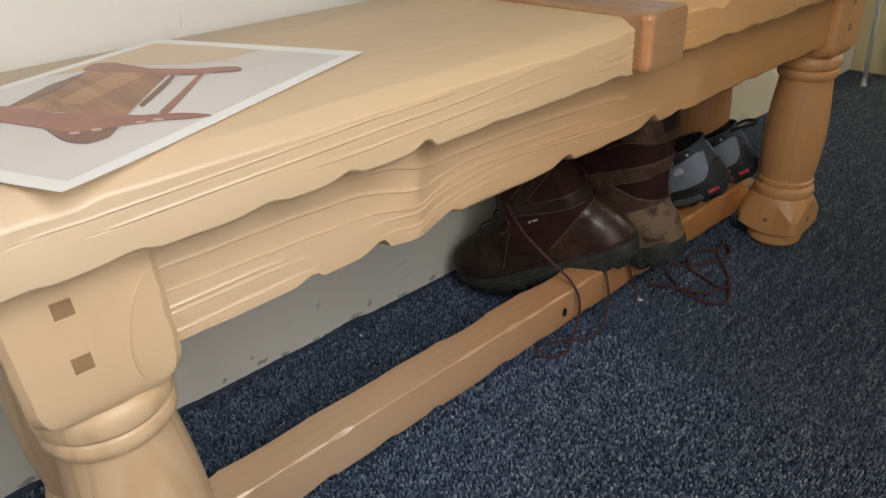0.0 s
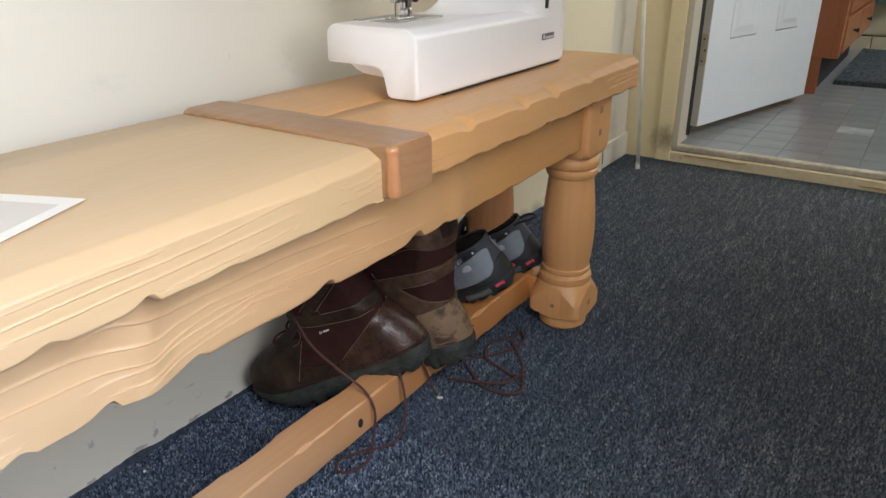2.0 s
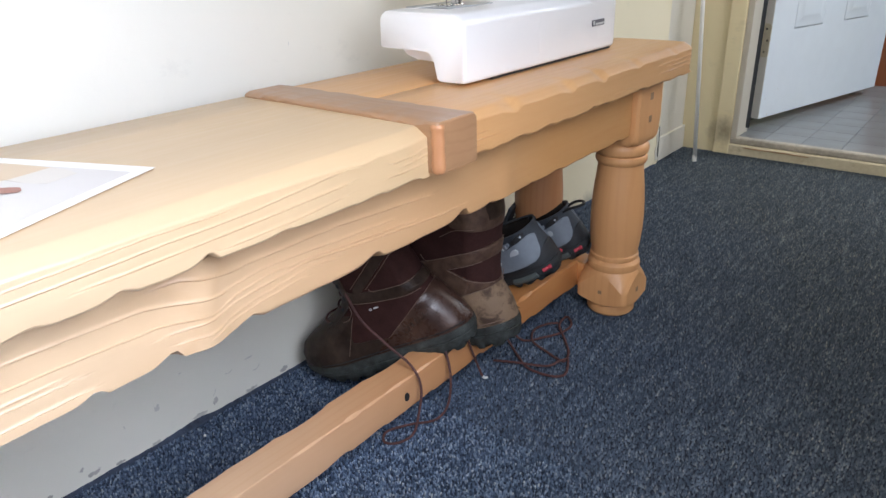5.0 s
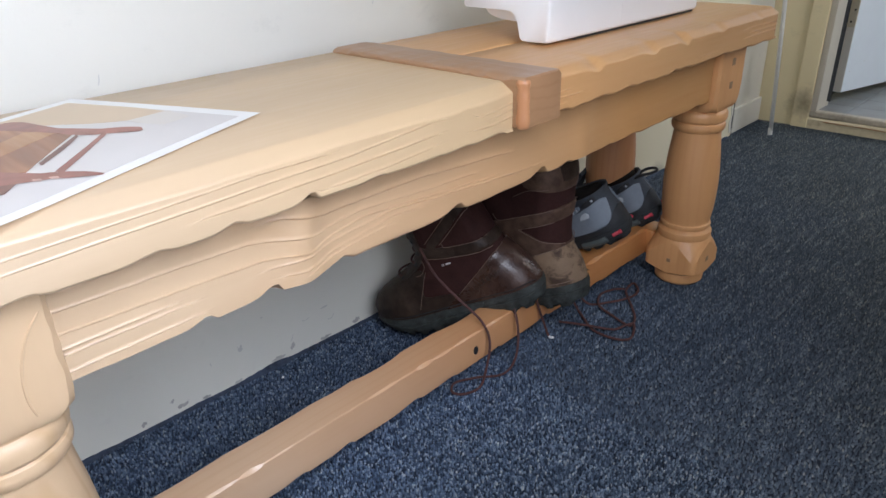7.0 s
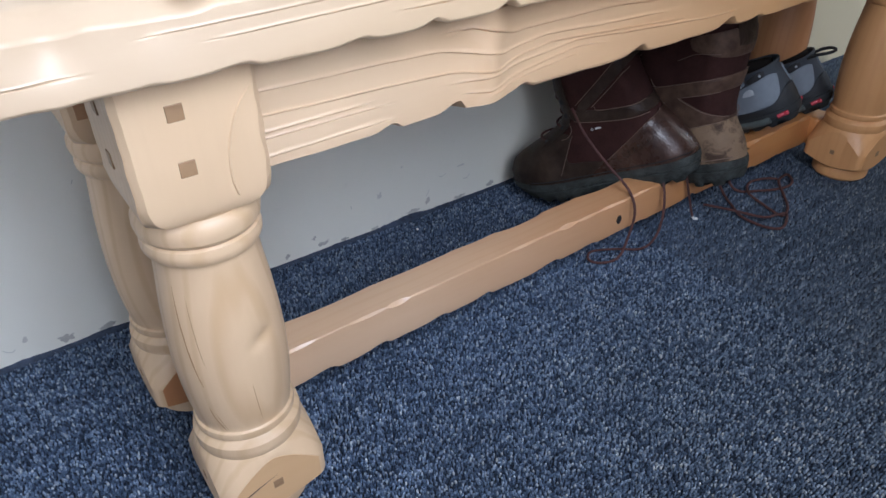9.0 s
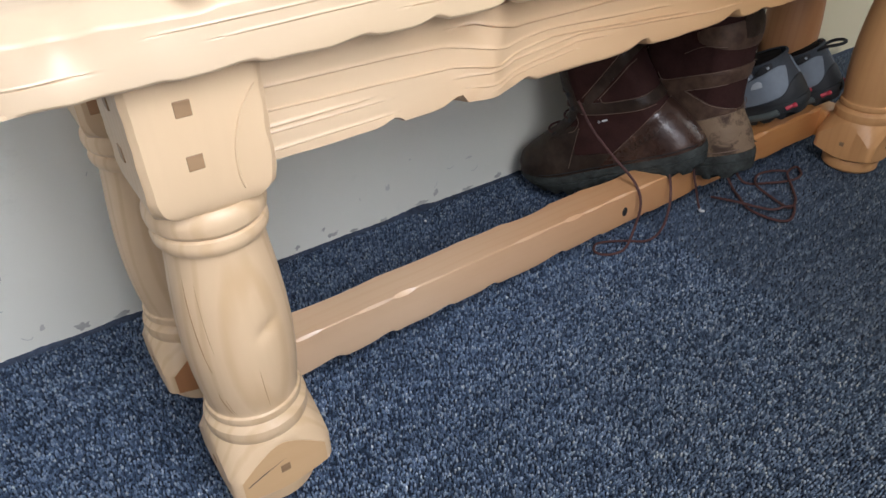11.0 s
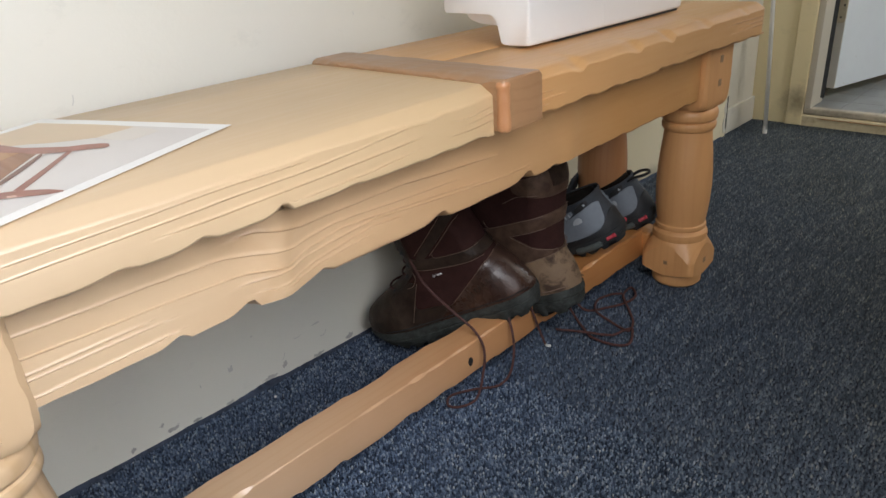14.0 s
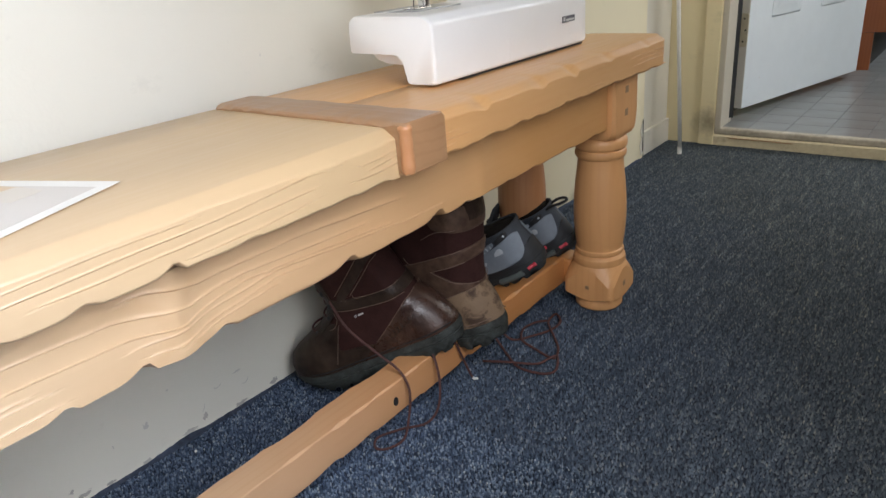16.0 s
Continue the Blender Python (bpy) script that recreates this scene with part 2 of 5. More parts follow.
# far back leg's shade put into the colour; also the near back foot's flat
PINE_DARKENED = wood("shade_darkened_red_pine", (0.48, 0.235, 0.10), (0.38, 0.165, 0.065), "z")
SHELL = plain("white_machine_plastic", (0.90, 0.885, 0.865), 0.30, 0, 0.015, 25, 0.03, 0.0005, 0.25)
STEEL = plain("polished_steel", (0.62, 0.62, 0.62), 0.18, 1.0, 0.06, 80, 0.02)
PLATE = plain("brushed_grey_plate", (0.38, 0.39, 0.41), 0.3, 0.9, 0.05, 120, 0.03)
BLACK = plain("black_rubber", (0.018, 0.018, 0.019), 0.6)
GREYPRINT = plain("grey_print", (0.13, 0.13, 0.14), 0.5, 0, 0.02, 20, 0)
LILAC = plain("lilac_grey_plastic", (0.36, 0.35, 0.46), 0.35)
PAPER = plain("white_photo_paper", (0.90, 0.885, 0.86), 0.30, 0, 0.01, 8, 0, 0.001, 0.2)
ROD = plain("white_rod_enamel", (0.88, 0.86, 0.80), 0.3)
SOLE = leather("muddy_grey_rubber", (0.025, 0.0265, 0.023), (0.078, 0.086, 0.082), 0.46, 0.7, 0.5, 46.0)
LEATHER = leather("brown_leather", (0.022, 0.0130, 0.0092), (0.062, 0.040, 0.027), 0.38, 0.46)
LEATHER_GLOSS = leather("polished_brown_leather", (0.032, 0.015, 0.0105), (0.088, 0.048, 0.033), 0.36, 0.27, 0.16, 30.0, 0.45)
LEATHER_PALE = leather("rubbed_pale_leather", (0.25, 0.168, 0.102), (0.055, 0.033, 0.022), 0.40, 0.6, 0.3, 38.0, 0.2, 0.12)
WORN_STRIP = leather("worn_threshold_paint", (0.84, 0.74, 0.50), (0.22, 0.15, 0.085), 0.14, 0.6)
NOSING = plain("beige_grey_tile_edge", (0.46, 0.41, 0.32), 0.45, 0, 0.35, 60)
LEATHER_WORN = leather("scuffed_tan_leather", (0.062, 0.034, 0.024), (0.165, 0.104, 0.068), 0.40, 0.5)
FABRIC = plain("burgundy_nylon", (0.034, 0.0135, 0.0115), 0.85, 0, 0.3, 400, 0.35, 0.001)
FABRIC.node_tree.nodes["Principled BSDF"].inputs["Specular IOR Level"].default_value = 0.15
LINING = plain("dark_lining", (0.010, 0.008, 0.007), 0.95)
LINING.node_tree.nodes["Principled BSDF"].inputs["Specular IOR Level"].default_value = 0.1
STITCH = plain("tan_stitching", (0.16, 0.105, 0.075), 0.7)
LACE = plain("brown_lace", (0.075, 0.030, 0.026), 0.8, 0, 0.4, 700, 0.4, 0.001)
TAGGREY = plain("pale_tag", (0.62, 0.62, 0.60), 0.5)
SHOE_GREY = plain("blue_grey_mesh", (0.038, 0.043, 0.052), 0.75, 0, 0.25, 300, 0.3, 0.001)
SHOE_PALE = plain("pale_grey_overlay", (0.190, 0.214, 0.245), 0.6, 0, 0.1, 120, 0.1)
SHOE_DARK = plain("charcoal_synthetic", (0.017, 0.018, 0.020), 0.6)
SHOE_INSET = plain("grey_green_rubber", (0.085, 0.098, 0.092), 0.6, 0, 0.15, 120, 0.1)
SHOE_SOLE = plain("charcoal_sole", (0.020, 0.022, 0.023), 0.7, 0, 0.2, 100, 0.2)
RED = plain("red_rubber", (0.50, 0.035, 0.055), 0.5)
TUB = plain("cream_enamel", (0.52, 0.47, 0.33), 0.25, 0, 0.05, 8, 0.02)
CURTAIN = plain("teal_shower_curtain", (0.36, 0.55, 0.55), 0.6, 0, 0.35, 22, 0.1)
RUG = leather("charcoal_shag", (0.020, 0.025, 0.028), (0.125, 0.150, 0.155), 0.50, 0.9, 0.3, 95.0)
TILE = tile_material()
SMUDGE = plain("grey_smudge", (0.58, 0.57, 0.53), 0.8)
DARKDIRT = plain("dark_floor_dirt", (0.46, 0.445, 0.41), 0.9, 0, 0.4, 60)
GROUT = plain("grey_grout", (0.180, 0.180, 0.174), 0.9)
GLASS, _gnt, _gbs = material("window_glass")
_gbs.inputs["Roughness"].default_value, _gbs.inputs["Transmission Weight"].default_value = 0.02, 1.0


# ---- mesh helpers ----
def part(name, bm, mat, parent=None, label="", smooth=False, edges=None):
    """One bmesh as one mesh object under a thing or a part."""
    me = bpy.data.meshes.new(name)
    bmesh.ops.recalc_face_normals(bm, faces=bm.faces[:])
    bm.to_mesh(me)
    bm.free()
    me.materials.append(mat)
    if smooth:
        me.shade_smooth()
        if edges:
            me.set_sharp_from_angle(angle=radians(edges))
    ob = new(name, me)
    if parent:
        ob.parent = parent
    if label:
        ob["label"] = label
    return ob


def thing(name, label, category, group="", kind="", at=None):
    ob = new(name)
    if at is not None:
        ob.matrix_world = at
    return tagged(ob, label, category, group, kind)


def box(x0, x1, y0, y1, z0, z1, bevel=0.0, seg=2, bm=None):
    b = bmesh.new()
    bmesh.ops.create_cube(b, size=1.0)
    bmesh.ops.transform(b, matrix=Matrix.Translation(((x0 + x1) / 2, (y0 + y1) / 2, (z0 + z1) / 2)) @ Matrix.Diagonal((x1 - x0, y1 - y0, z1 - z0, 1)), verts=b.verts[:])
    if bevel:
        bmesh.ops.bevel(b, geom=b.edges[:], offset=bevel, segments=seg, profile=0.5, affect="EDGES")
    return join(bm, b)


def join(bm, b):
    if bm is None:
        return b
    me = bpy.data.meshes.new("joined")
    b.to_mesh(me)
    b.free()
    bm.from_mesh(me)
    bpy.data.meshes.remove(me)
    return bm


def stack(rings, closed=True, cap=True, bm=None):
    """Rings of points, one above another, skinned into a tube with closed ends."""
    b = bmesh.new()
    rows = [[b.verts.new(p) for p in ring] for ring in rings]
    n = len(rows[0])
    for lower, upper in zip(rows, rows[1:]):
        for i in range(n if closed else n - 1):
            j = (i + 1) % n
            b.faces.new((lower[i], lower[j], upper[j], upper[i]))
    if cap:
        b.faces.new(rows[0][::-1])
        b.faces.new(rows[-1])
    return join(bm, b)


def lathe(profile, cx=0.0, cy=0.0, n=40, bm=None):
    ring = [(math.cos(2 * math.pi * i / n), math.sin(2 * math.pi * i / n)) for i in range(n)]
    return stack([[(cx + r * c, cy + r * s, z) for c, s in ring] for r, z in profile], bm=bm)


def tube(points, radius, n=8, bm=None, taper=None):
    """A round bar along a line of points."""
    pts = [Vector(p) for p in points]
    rings, side = [], None
    for i, p in enumerate(pts):
        way = (pts[min(i + 1, len(pts) - 1)] - pts[max(i - 1, 0)]).normalized()
        ref = side if side is not None else (Vector((0, 0, 1)) if abs(way.z) < 0.9 else Vector((1, 0, 0)))
        side = (ref - way * ref.dot(way)).normalized()
        up = way.cross(side)
        r = radius * (taper[i] if taper else 1)
        rings.append([p + r * (math.cos(a) * side + math.sin(a) * up) for a in (2 * math.pi * k / n for k in range(n))])
    return stack(rings, bm=bm)


def spline(points, steps=8):
    """Catmull-Rom points through the given ones."""
    p = [Vector(q) for q in points]
    p = [2 * p[0] - p[1]] + p + [2 * p[-1] - p[-2]]
    out = []
    for a, b, c, d in zip(p, p[1:], p[2:], p[3:]):
        for k in range(steps):
            t = k / steps
            out.append(0.5 * ((2 * b) + (c - a) * t + (2 * a - 5 * b + 4 * c - d) * t * t + (3 * b - a - 3 * c + d) * t ** 3))
    return out + [p[-2]]


def rounded(outline, radius, n=5):
    """An outline with each corner rounded."""
    out = []
    k = len(outline)
    for i in range(k):
        p, a, c = (Vector(outline[j % k]) for j in (i, i - 1, i + 1))
        r = min(radius, 0.45 * (a - p).length, 0.45 * (c - p).length)
        s, e = p + (a - p).normalized() * r, p + (c - p).normalized() * r
        for q in range(n + 1):
            t = q / n
            out.append(tuple((1 - t) ** 2 * s + 2 * t * (1 - t) * p + t * t * e))
    return out


def turned(b, m):
    bmesh.ops.transform(b, matrix=m, verts=b.verts[:])
    return b


def structure(name, bm, mat, label="", smooth=False):
    return tagged(part(name, bm, mat, None, label, smooth), category=name.rstrip("_0123456789").replace("_", " "), kind="structure")


def bell(v, centre, width):
    return math.exp(-((v - centre) / width) ** 2)


# ---- the room ----
structure("floor", box(-0.15, 1.31, -2.15, 2.90, -0.10, -0.0045), BACKING, "blue flecked loop-pile carpet, its colour greyed for weaker light farther off")
wall = stack([[(-0.036, -2.1, z), (0.026, 2.64, z), (-0.15, 2.64, z), (-0.15, -2.1, z)] for z in (0.0, 2.4)])
structure("wall_west", wall, WALL, "off-white painted plaster wall with scuffs near the floor")
structure("wall_west_return", box(-0.15, 0.012, 2.643, 2.862, 0.0, 2.4), WALL_WHITE, "bluish white painted board beside the wall's end")
structure("baseboard", box(0.012, 0.022, 2.66, 2.862, 0.0, 0.075, 0.003), WALL_WHITE, "low white baseboard")
structure("wall_north_1", box(-0.15, 0.168, 2.865, 2.985, 0.0, 2.4), TRIM, "aged cream painted wall beside the bathroom door")
structure("wall_north_2", box(0.965, 1.31, 2.865, 2.985, 0.0, 2.4), TRIM, "aged cream painted wall")
structure("wall_north_3", box(0.168, 0.965, 2.865, 2.985, 2.10, 2.4), TRIM, "aged cream painted wall over the door")
structure("wall_east_1", box(1.16, 1.31, -2.1, -0.80, 0.0, 2.4), WALL_DIM, "unseen wall, dark to cut bounce light")
structure("wall_east_8", box(1.16, 1.31, -0.10, 0.10, 0.0, 2.4), WALL_DIM, "unseen wall, dark to cut bounce light")
structure("wall_east_9", box(1.16, 1.31, -0.80, -0.10, 0.0, 0.42), WALL_DIM, "unseen wall below the window, dark to cut bounce light")
structure("wall_east_10", box(1.16, 1.31, -0.80, -0.10, 1.68, 2.4), WALL_DIM, "unseen wall over the window, dark to cut bounce light")
structure("wall_east_2", box(1.16, 1.31, 1.30, 2.14, 0.0, 2.4), WALL_DIM, "unseen wall, dark to cut bounce light")
structure("wall_east_5", box(1.16, 1.31, 2.70, 2.865, 0.0, 2.4), WALL_DIM, "unseen wall, dark to cut bounce light")
structure("wall_east_6", box(1.16, 1.31, 2.14, 2.70, 0.0, 0.42), WALL_DIM, "unseen wall below the window, dark to cut bounce light")
structure("wall_east_7", box(1.16, 1.31, 2.14, 2.70, 1.68, 2.4), WALL_DIM, "unseen wall over the window, dark to cut bounce light")
structure("wall_east_3", box(1.16, 1.31, 0.10, 1.30, 0.0, 0.42), WALL_DIM, "unseen wall below the window, dark to cut bounce light")
structure("wall_east_4", box(1.16, 1.31, 0.10, 1.30, 1.68, 2.4), WALL_DIM, "unseen wall over the window, dark to cut bounce light")
structure("wall_south", box(-0.15, 1.31, -2.25, -2.1, 0.0, 2.4), WALL_DIM, "unseen wall, dark to cut bounce light")
structure("ceiling", box(-0.15, 1.31, -2.25, 2.985, 2.4, 2.5), CEILING, "unseen ceiling, darkened to cut bounce light")



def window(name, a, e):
    win = tagged(new(name), "unseen white framed window added for a daylight lamp", "window", kind="structure")
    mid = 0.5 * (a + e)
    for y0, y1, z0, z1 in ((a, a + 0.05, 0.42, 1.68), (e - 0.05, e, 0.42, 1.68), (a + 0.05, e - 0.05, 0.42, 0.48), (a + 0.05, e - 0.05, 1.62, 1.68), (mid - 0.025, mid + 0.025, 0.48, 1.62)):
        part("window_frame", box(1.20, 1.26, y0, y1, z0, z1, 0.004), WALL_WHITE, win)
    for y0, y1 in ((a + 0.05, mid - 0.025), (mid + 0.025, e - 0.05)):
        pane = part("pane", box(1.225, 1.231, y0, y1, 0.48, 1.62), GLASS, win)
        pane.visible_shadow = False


window("window_1", 0.10, 1.30)
# unseen window made up to go with the side fill lamp
window("added_window_2", 2.14, 2.70)
window("window_3", -0.80, -0.10)

# door frame: casing, jambs, threshold
trim = tagged(new("trim"), "worn cream door casing with grimy lower edge", "door casing", kind="structure")
part("casing_board", box(0.120, 0.168, 2.853, 2.865, 0.0, 2.16, 0.003), TRIM, trim)
part("casing_board", box(0.965, 1.013, 2.853, 2.865, 0.0, 2.16, 0.003), TRIM, trim)
part("casing_board", box(0.168, 0.965, 2.853, 2.865, 2.105, 2.16, 0.003), TRIM, trim)
part("door_jamb", box(0.168, 0.186, 2.862, 2.944, 0.052, 2.10, 0.002), JAMB, trim, "scuffed grey-cream jamb")
part("door_jamb", box(0.947, 0.965, 2.862, 2.992, 0.052, 2.10, 0.002), JAMB, trim)
# near-black strip stands in for the shade between jamb and door
part("gap_shade_strip", box(0.168, 0.1770, 2.945, 3.020, 0.052, 2.10, 0.001), GAP_SHADE, trim, "black strip standing in for the shade in the gap behind the jamb")
part("jamb_shoe", box(0.178, 0.1865, 2.945, 2.964, 0.052, 0.064, 0.001), JAMB, trim)

sill = tagged(new("threshold"), "worn cream wooden threshold strip below the bathroom tiles", "threshold", kind="structure")
xs = np.linspace(0.166, 0.972, 60)
front = [2.858 + 0.0025 * noise.noise((x * 9, 0, 0)) for x in xs]
tops = [0.033 + 0.002 * noise.noise((x * 7, 3, 0)) - 0.006 * bell(x, 0.90, 0.03) for x in xs]
part("strip", stack([[(x, f, 0.0), (x, f, h - 0.004), (x, f + 0.004, h), (x, 2.90, h), (x, 2.90, 0.0)] for x, f, h in zip(xs, front, tops)]), WORN_STRIP, sill)
part("split", tube([(x, 2.8565 + 0.001 * noise.noise((x * 30, 1, 1)), 0.0255 - 0.004 * (x - 0.22) + 0.0012 * noise.noise((x * 14, 2, 0))) for x in np.linspace(0.21, 0.40, 30)], 0.0020, 6, taper=[0.2] + [0.6 + 0.5 * abs(noise.noise((k * 0.7, 0, 0))) for k in range(28)] + [0.2]), GROOVE, sill, "dark split in the wood")
part("split", tube([(x, 2.8565, 0.011 + 0.0015 * noise.noise((x * 16, 5, 0))) for x in np.linspace(0.70, 0.93, 30)], 0.0024, 6, taper=[0.2] + [0.5 + 0.6 * abs(noise.noise((k * 0.9, 4, 0))) for k in range(28)] + [0.2]), GROOVE, sill)

# ---- bathroom beyond the door ----
structure("floor_bathroom", box(-0.6, 1.95, 2.868, 6.6, -0.06, 0.046), GROUT, "bathroom floor under small grey tiles")
structure("wall_bathroom_1", box(-0.70, -0.6, 2.985, 6.6, 0.0, 2.4), TRIM, "cream bathroom wall")
structure("wall_bathroom_2", box(1.95, 2.05, 2.985, 6.6, 0.0, 2.4), TRIM, "cream bathroom wall")
structure("wall_bathroom_3", box(-0.70, 2.05, 6.5, 6.6, 0.0, 2.4), TRIM, "cream bathroom wall")
structure("ceiling_bathroom", box(-0.70, 2.05, 2.985, 6.6, 2.4, 2.5), CEILING, "unseen darkened ceiling")

leaf = tagged(new("door_1"), "white panelled door standing open into the bathroom", "door", kind="structure")
leaf.matrix_world = pose(0.164, 2.985, 0, 0, 0, math.degrees(math.atan2(0.81, 0.215)))
EDGE = 0.058
part("door_slab", box(EDGE, 0.86, -0.018, 0.018, 0.078, 2.08, 0.002), DOOR, leaf)
part("hinge_edge", box(EDGE - 0.002, EDGE - 0.0001, -0.0175, 0.0175, 0.079, 2.079, 0.0006), WALL_WHITE, leaf, "yellowed cream paint on the hinge edge")
for x0, x1 in ((0.185, 0.372), (0.505, 0.690)):
    for z0, z1 in ((0.348, 0.95), (1.10, 1.85)):
        ring = []
        for inset, rise in ((0.0, -0.0001), (0.010, 0.0002), (0.024, 0.0012), (0.034, 0.0030), (0.040, 0.0048), (0.044, 0.0052), (0.070, 0.0053)):
            corner = rounded([(x0 + inset, z0 + inset), (x1 - inset, z0 + inset), (x1 - inset, z1 - inset), (x0 + inset, z1 - inset)], 0.006)
            ring.append([(x, -0.0180 - rise, z) for x, z in corner])
        part("raised_panel", stack(ring), DOOR, leaf, smooth=True)
# butt hinge let into the door's edge, its barrel on the bathroom side
plate = stack([[(x, y, z) for y, z in rounded([(-0.0185, 0.276), (0.020, 0.276), (0.020, 0.378), (-0.0185, 0.378)], 0.012)] for x in (EDGE - 0.0020, EDGE - 0.0046)])
hinge = part("hinge", plate, HINGE, leaf, "painted-over metal butt hinge")
for k in range(5):
    z = 0.276 + 0.0205 * k
    part("knuckle", lathe([(0.0052, z), (0.0062, z + 0.001), (0.0062, z + 0.0180), (0.0052, z + 0.0190)], EDGE - 0.006, 0.0235, 14), HINGE, hinge)
for y, z in ((-0.004, 0.292), (-0.010, 0.327), (-0.004, 0.362)):
    part("screw", turned(lathe([(0.0034, 0.0), (0.0026, 0.0012)], 0, 0, 10), pose(EDGE - 0.0044, y, z, 0, -90, 0)), BLACK, hinge)
for x, z in ((0.080, 0.142), (0.105, 0.088), (0.150, 0.165)):
    part("paint_chip", turned(lathe([(0.0022, 0.0), (0.0010, 0.0006)], 0, 0, 7), pose(x, -0.0178, z, 90, 0, 0)), SMUDGE, leaf)

vanity = thing("vanity_cabinet", "orange-brown stained wooden vanity cabinet with drawers", "cabinet")
part("side_panel", box(0.10, 0.452, 3.985, 4.005, 0.20, 0.80, 0.002), CHERRY, vanity)
part("foot_panel", box(0.10, 0.420, 3.985, 4.005, 0.046, 0.199, 0.002), CHERRY, vanity)
part("body", box(0.10, 0.462, 4.006, 5.30, 0.20, 0.80, 0.002), CHERRY, vanity)
part("face_frame", box(0.452, 0.478, 3.985, 4.06, 0.20, 0.80, 0.002), CHERRY, vanity)
part("toe_board", box(0.10, 0.405, 4.006, 5.30, 0.046, 0.199), BLACK, vanity, "dark recessed toe board")
for y0, y1 in ((4.075, 4.66), (4.68, 5.27)):
    for z0, z1 in ((0.210, 0.350), (0.365, 0.56), (0.575, 0.77)):
        d = part("drawer_front", box(0.463, 0.483, y0, y1, z0, z1, 0.004), CHERRY, vanity)
        part("knob", turned(lathe([(0.005, 0), (0.005, 0.010), (0.011, 0.015), (0.009, 0.021)], 0, 0, 14), pose(0.483, (y0 + y1) / 2, (z0 + z1) / 2, 0, 90, 0)), BLACK, d, "dark round knob")
part("countertop", box(0.08, 0.51, 3.965, 5.32, 0.80, 0.835, 0.006), TUB, vanity)

tub = thing("bathtub", "cream enamelled bathtub with a tiled foot", "bathtub")
part("apron_panel", box(-0.55, 1.90, 5.66, 5.72, 0.125, 0.50, 0.012), TUB, tub)
part("rim", box(-0.55, 1.90, 5.65, 6.48, 0.50, 0.54, 0.012), TUB, tub)
part("back_wall", box(-0.55, 1.90, 6.42, 6.48, 0.05, 0.50), TUB, tub)
for i in range(12):
    x = -0.53 + i * 0.203
    part("foot_tile", box(x, x + 0.199, 5.645, 5.66, 0.046, 0.122, 0.003), TUB, tub)

rail_y = 5.60
curtain = thing("shower_curtain", "teal patterned shower curtain hanging outside the tub", "curtain")
rows = []
for z in np.linspace(0.318, 2.0, 14):
    rows.append([(x, rail_y + 0.018 * math.sin(x * 34) + 0.010 * math.sin(x * 13 + z * 2), z + 0.006 * math.sin(x * 21)) for x in np.linspace(-0.3, 1.7, 160)])
b = stack(rows, closed=False, cap=False)
bmesh.ops.solidify(b, geom=b.faces[:], thickness=0.002)
part("cloth", b, CURTAIN, curtain, smooth=True)
part("rod", turned(lathe([(0.012, 0), (0.012, 2.5)], 0, 0, 14), pose(-0.6, rail_y, 2.0, 0, 90, 0)), STEEL, curtain)

# shag rug: a slab with a tufted outline
b = bmesh.new()
nx, ny = 90, 120
grid = []
for j in range(ny + 1):
    row = []
    for i in range(nx + 1):
        x, y = 0.455 + 0.62 * i / nx, 4.27 + 1.20 * j / ny
        edge = min(i, nx - i, j, ny - j)
        z = 0.05 if edge == 0 else 0.072 + 0.008 * noise.noise((x * 60, y * 60, 0)) + 0.004 * noise.noise((x * 160, y * 160, 5))
        wob = 0.006 * noise.noise((x * 40, y * 40, 9)) if edge == 0 else 0
        row.append(b.verts.new((x + wob, y + wob, z)))
    grid.append(row)
for j in range(ny):
    for i in range(nx):
        b.faces.new((grid[j][i], grid[j][i + 1], grid[j + 1][i + 1], grid[j + 1][i]))
rug = part("bath_rug", b, RUG, None, smooth=False)
tagged(rug, "dark charcoal shag bath rug on grey tiles", "rug")


# ---- the bench ----
bench = thing("bench", "varnished pine bench with hand-carved wavy edges and turned legs", "bench")
TOP, LOW = 0.470, 0.421


def chips(seed, y0, y1, step, wide, deep):
    """Places, widths and depths of hand-carved bites along an edge."""
    r = random.Random(seed)
    out, y = [], y0 + step * r.random()
    while y < y1:
        out.append((y, wide * r.uniform(0.6, 1.5), deep * r.uniform(0.35, 1.25)))
        y += step * r.uniform(0.6, 1.6)
    return out


def bite(y, marks):
    """Depth of the carving at y: each bite rises slowly and ends in a crisp lip."""
    d = 0.0
    for c, w, h in marks:
        u = (y - c) / w
        if -2.2 < u < 0.45:
            d = max(d, h * (math.exp(-(u / 0.9) ** 2) if u < 0 else max(0.0, 1 - (u / 0.45) ** 2)))
    return d


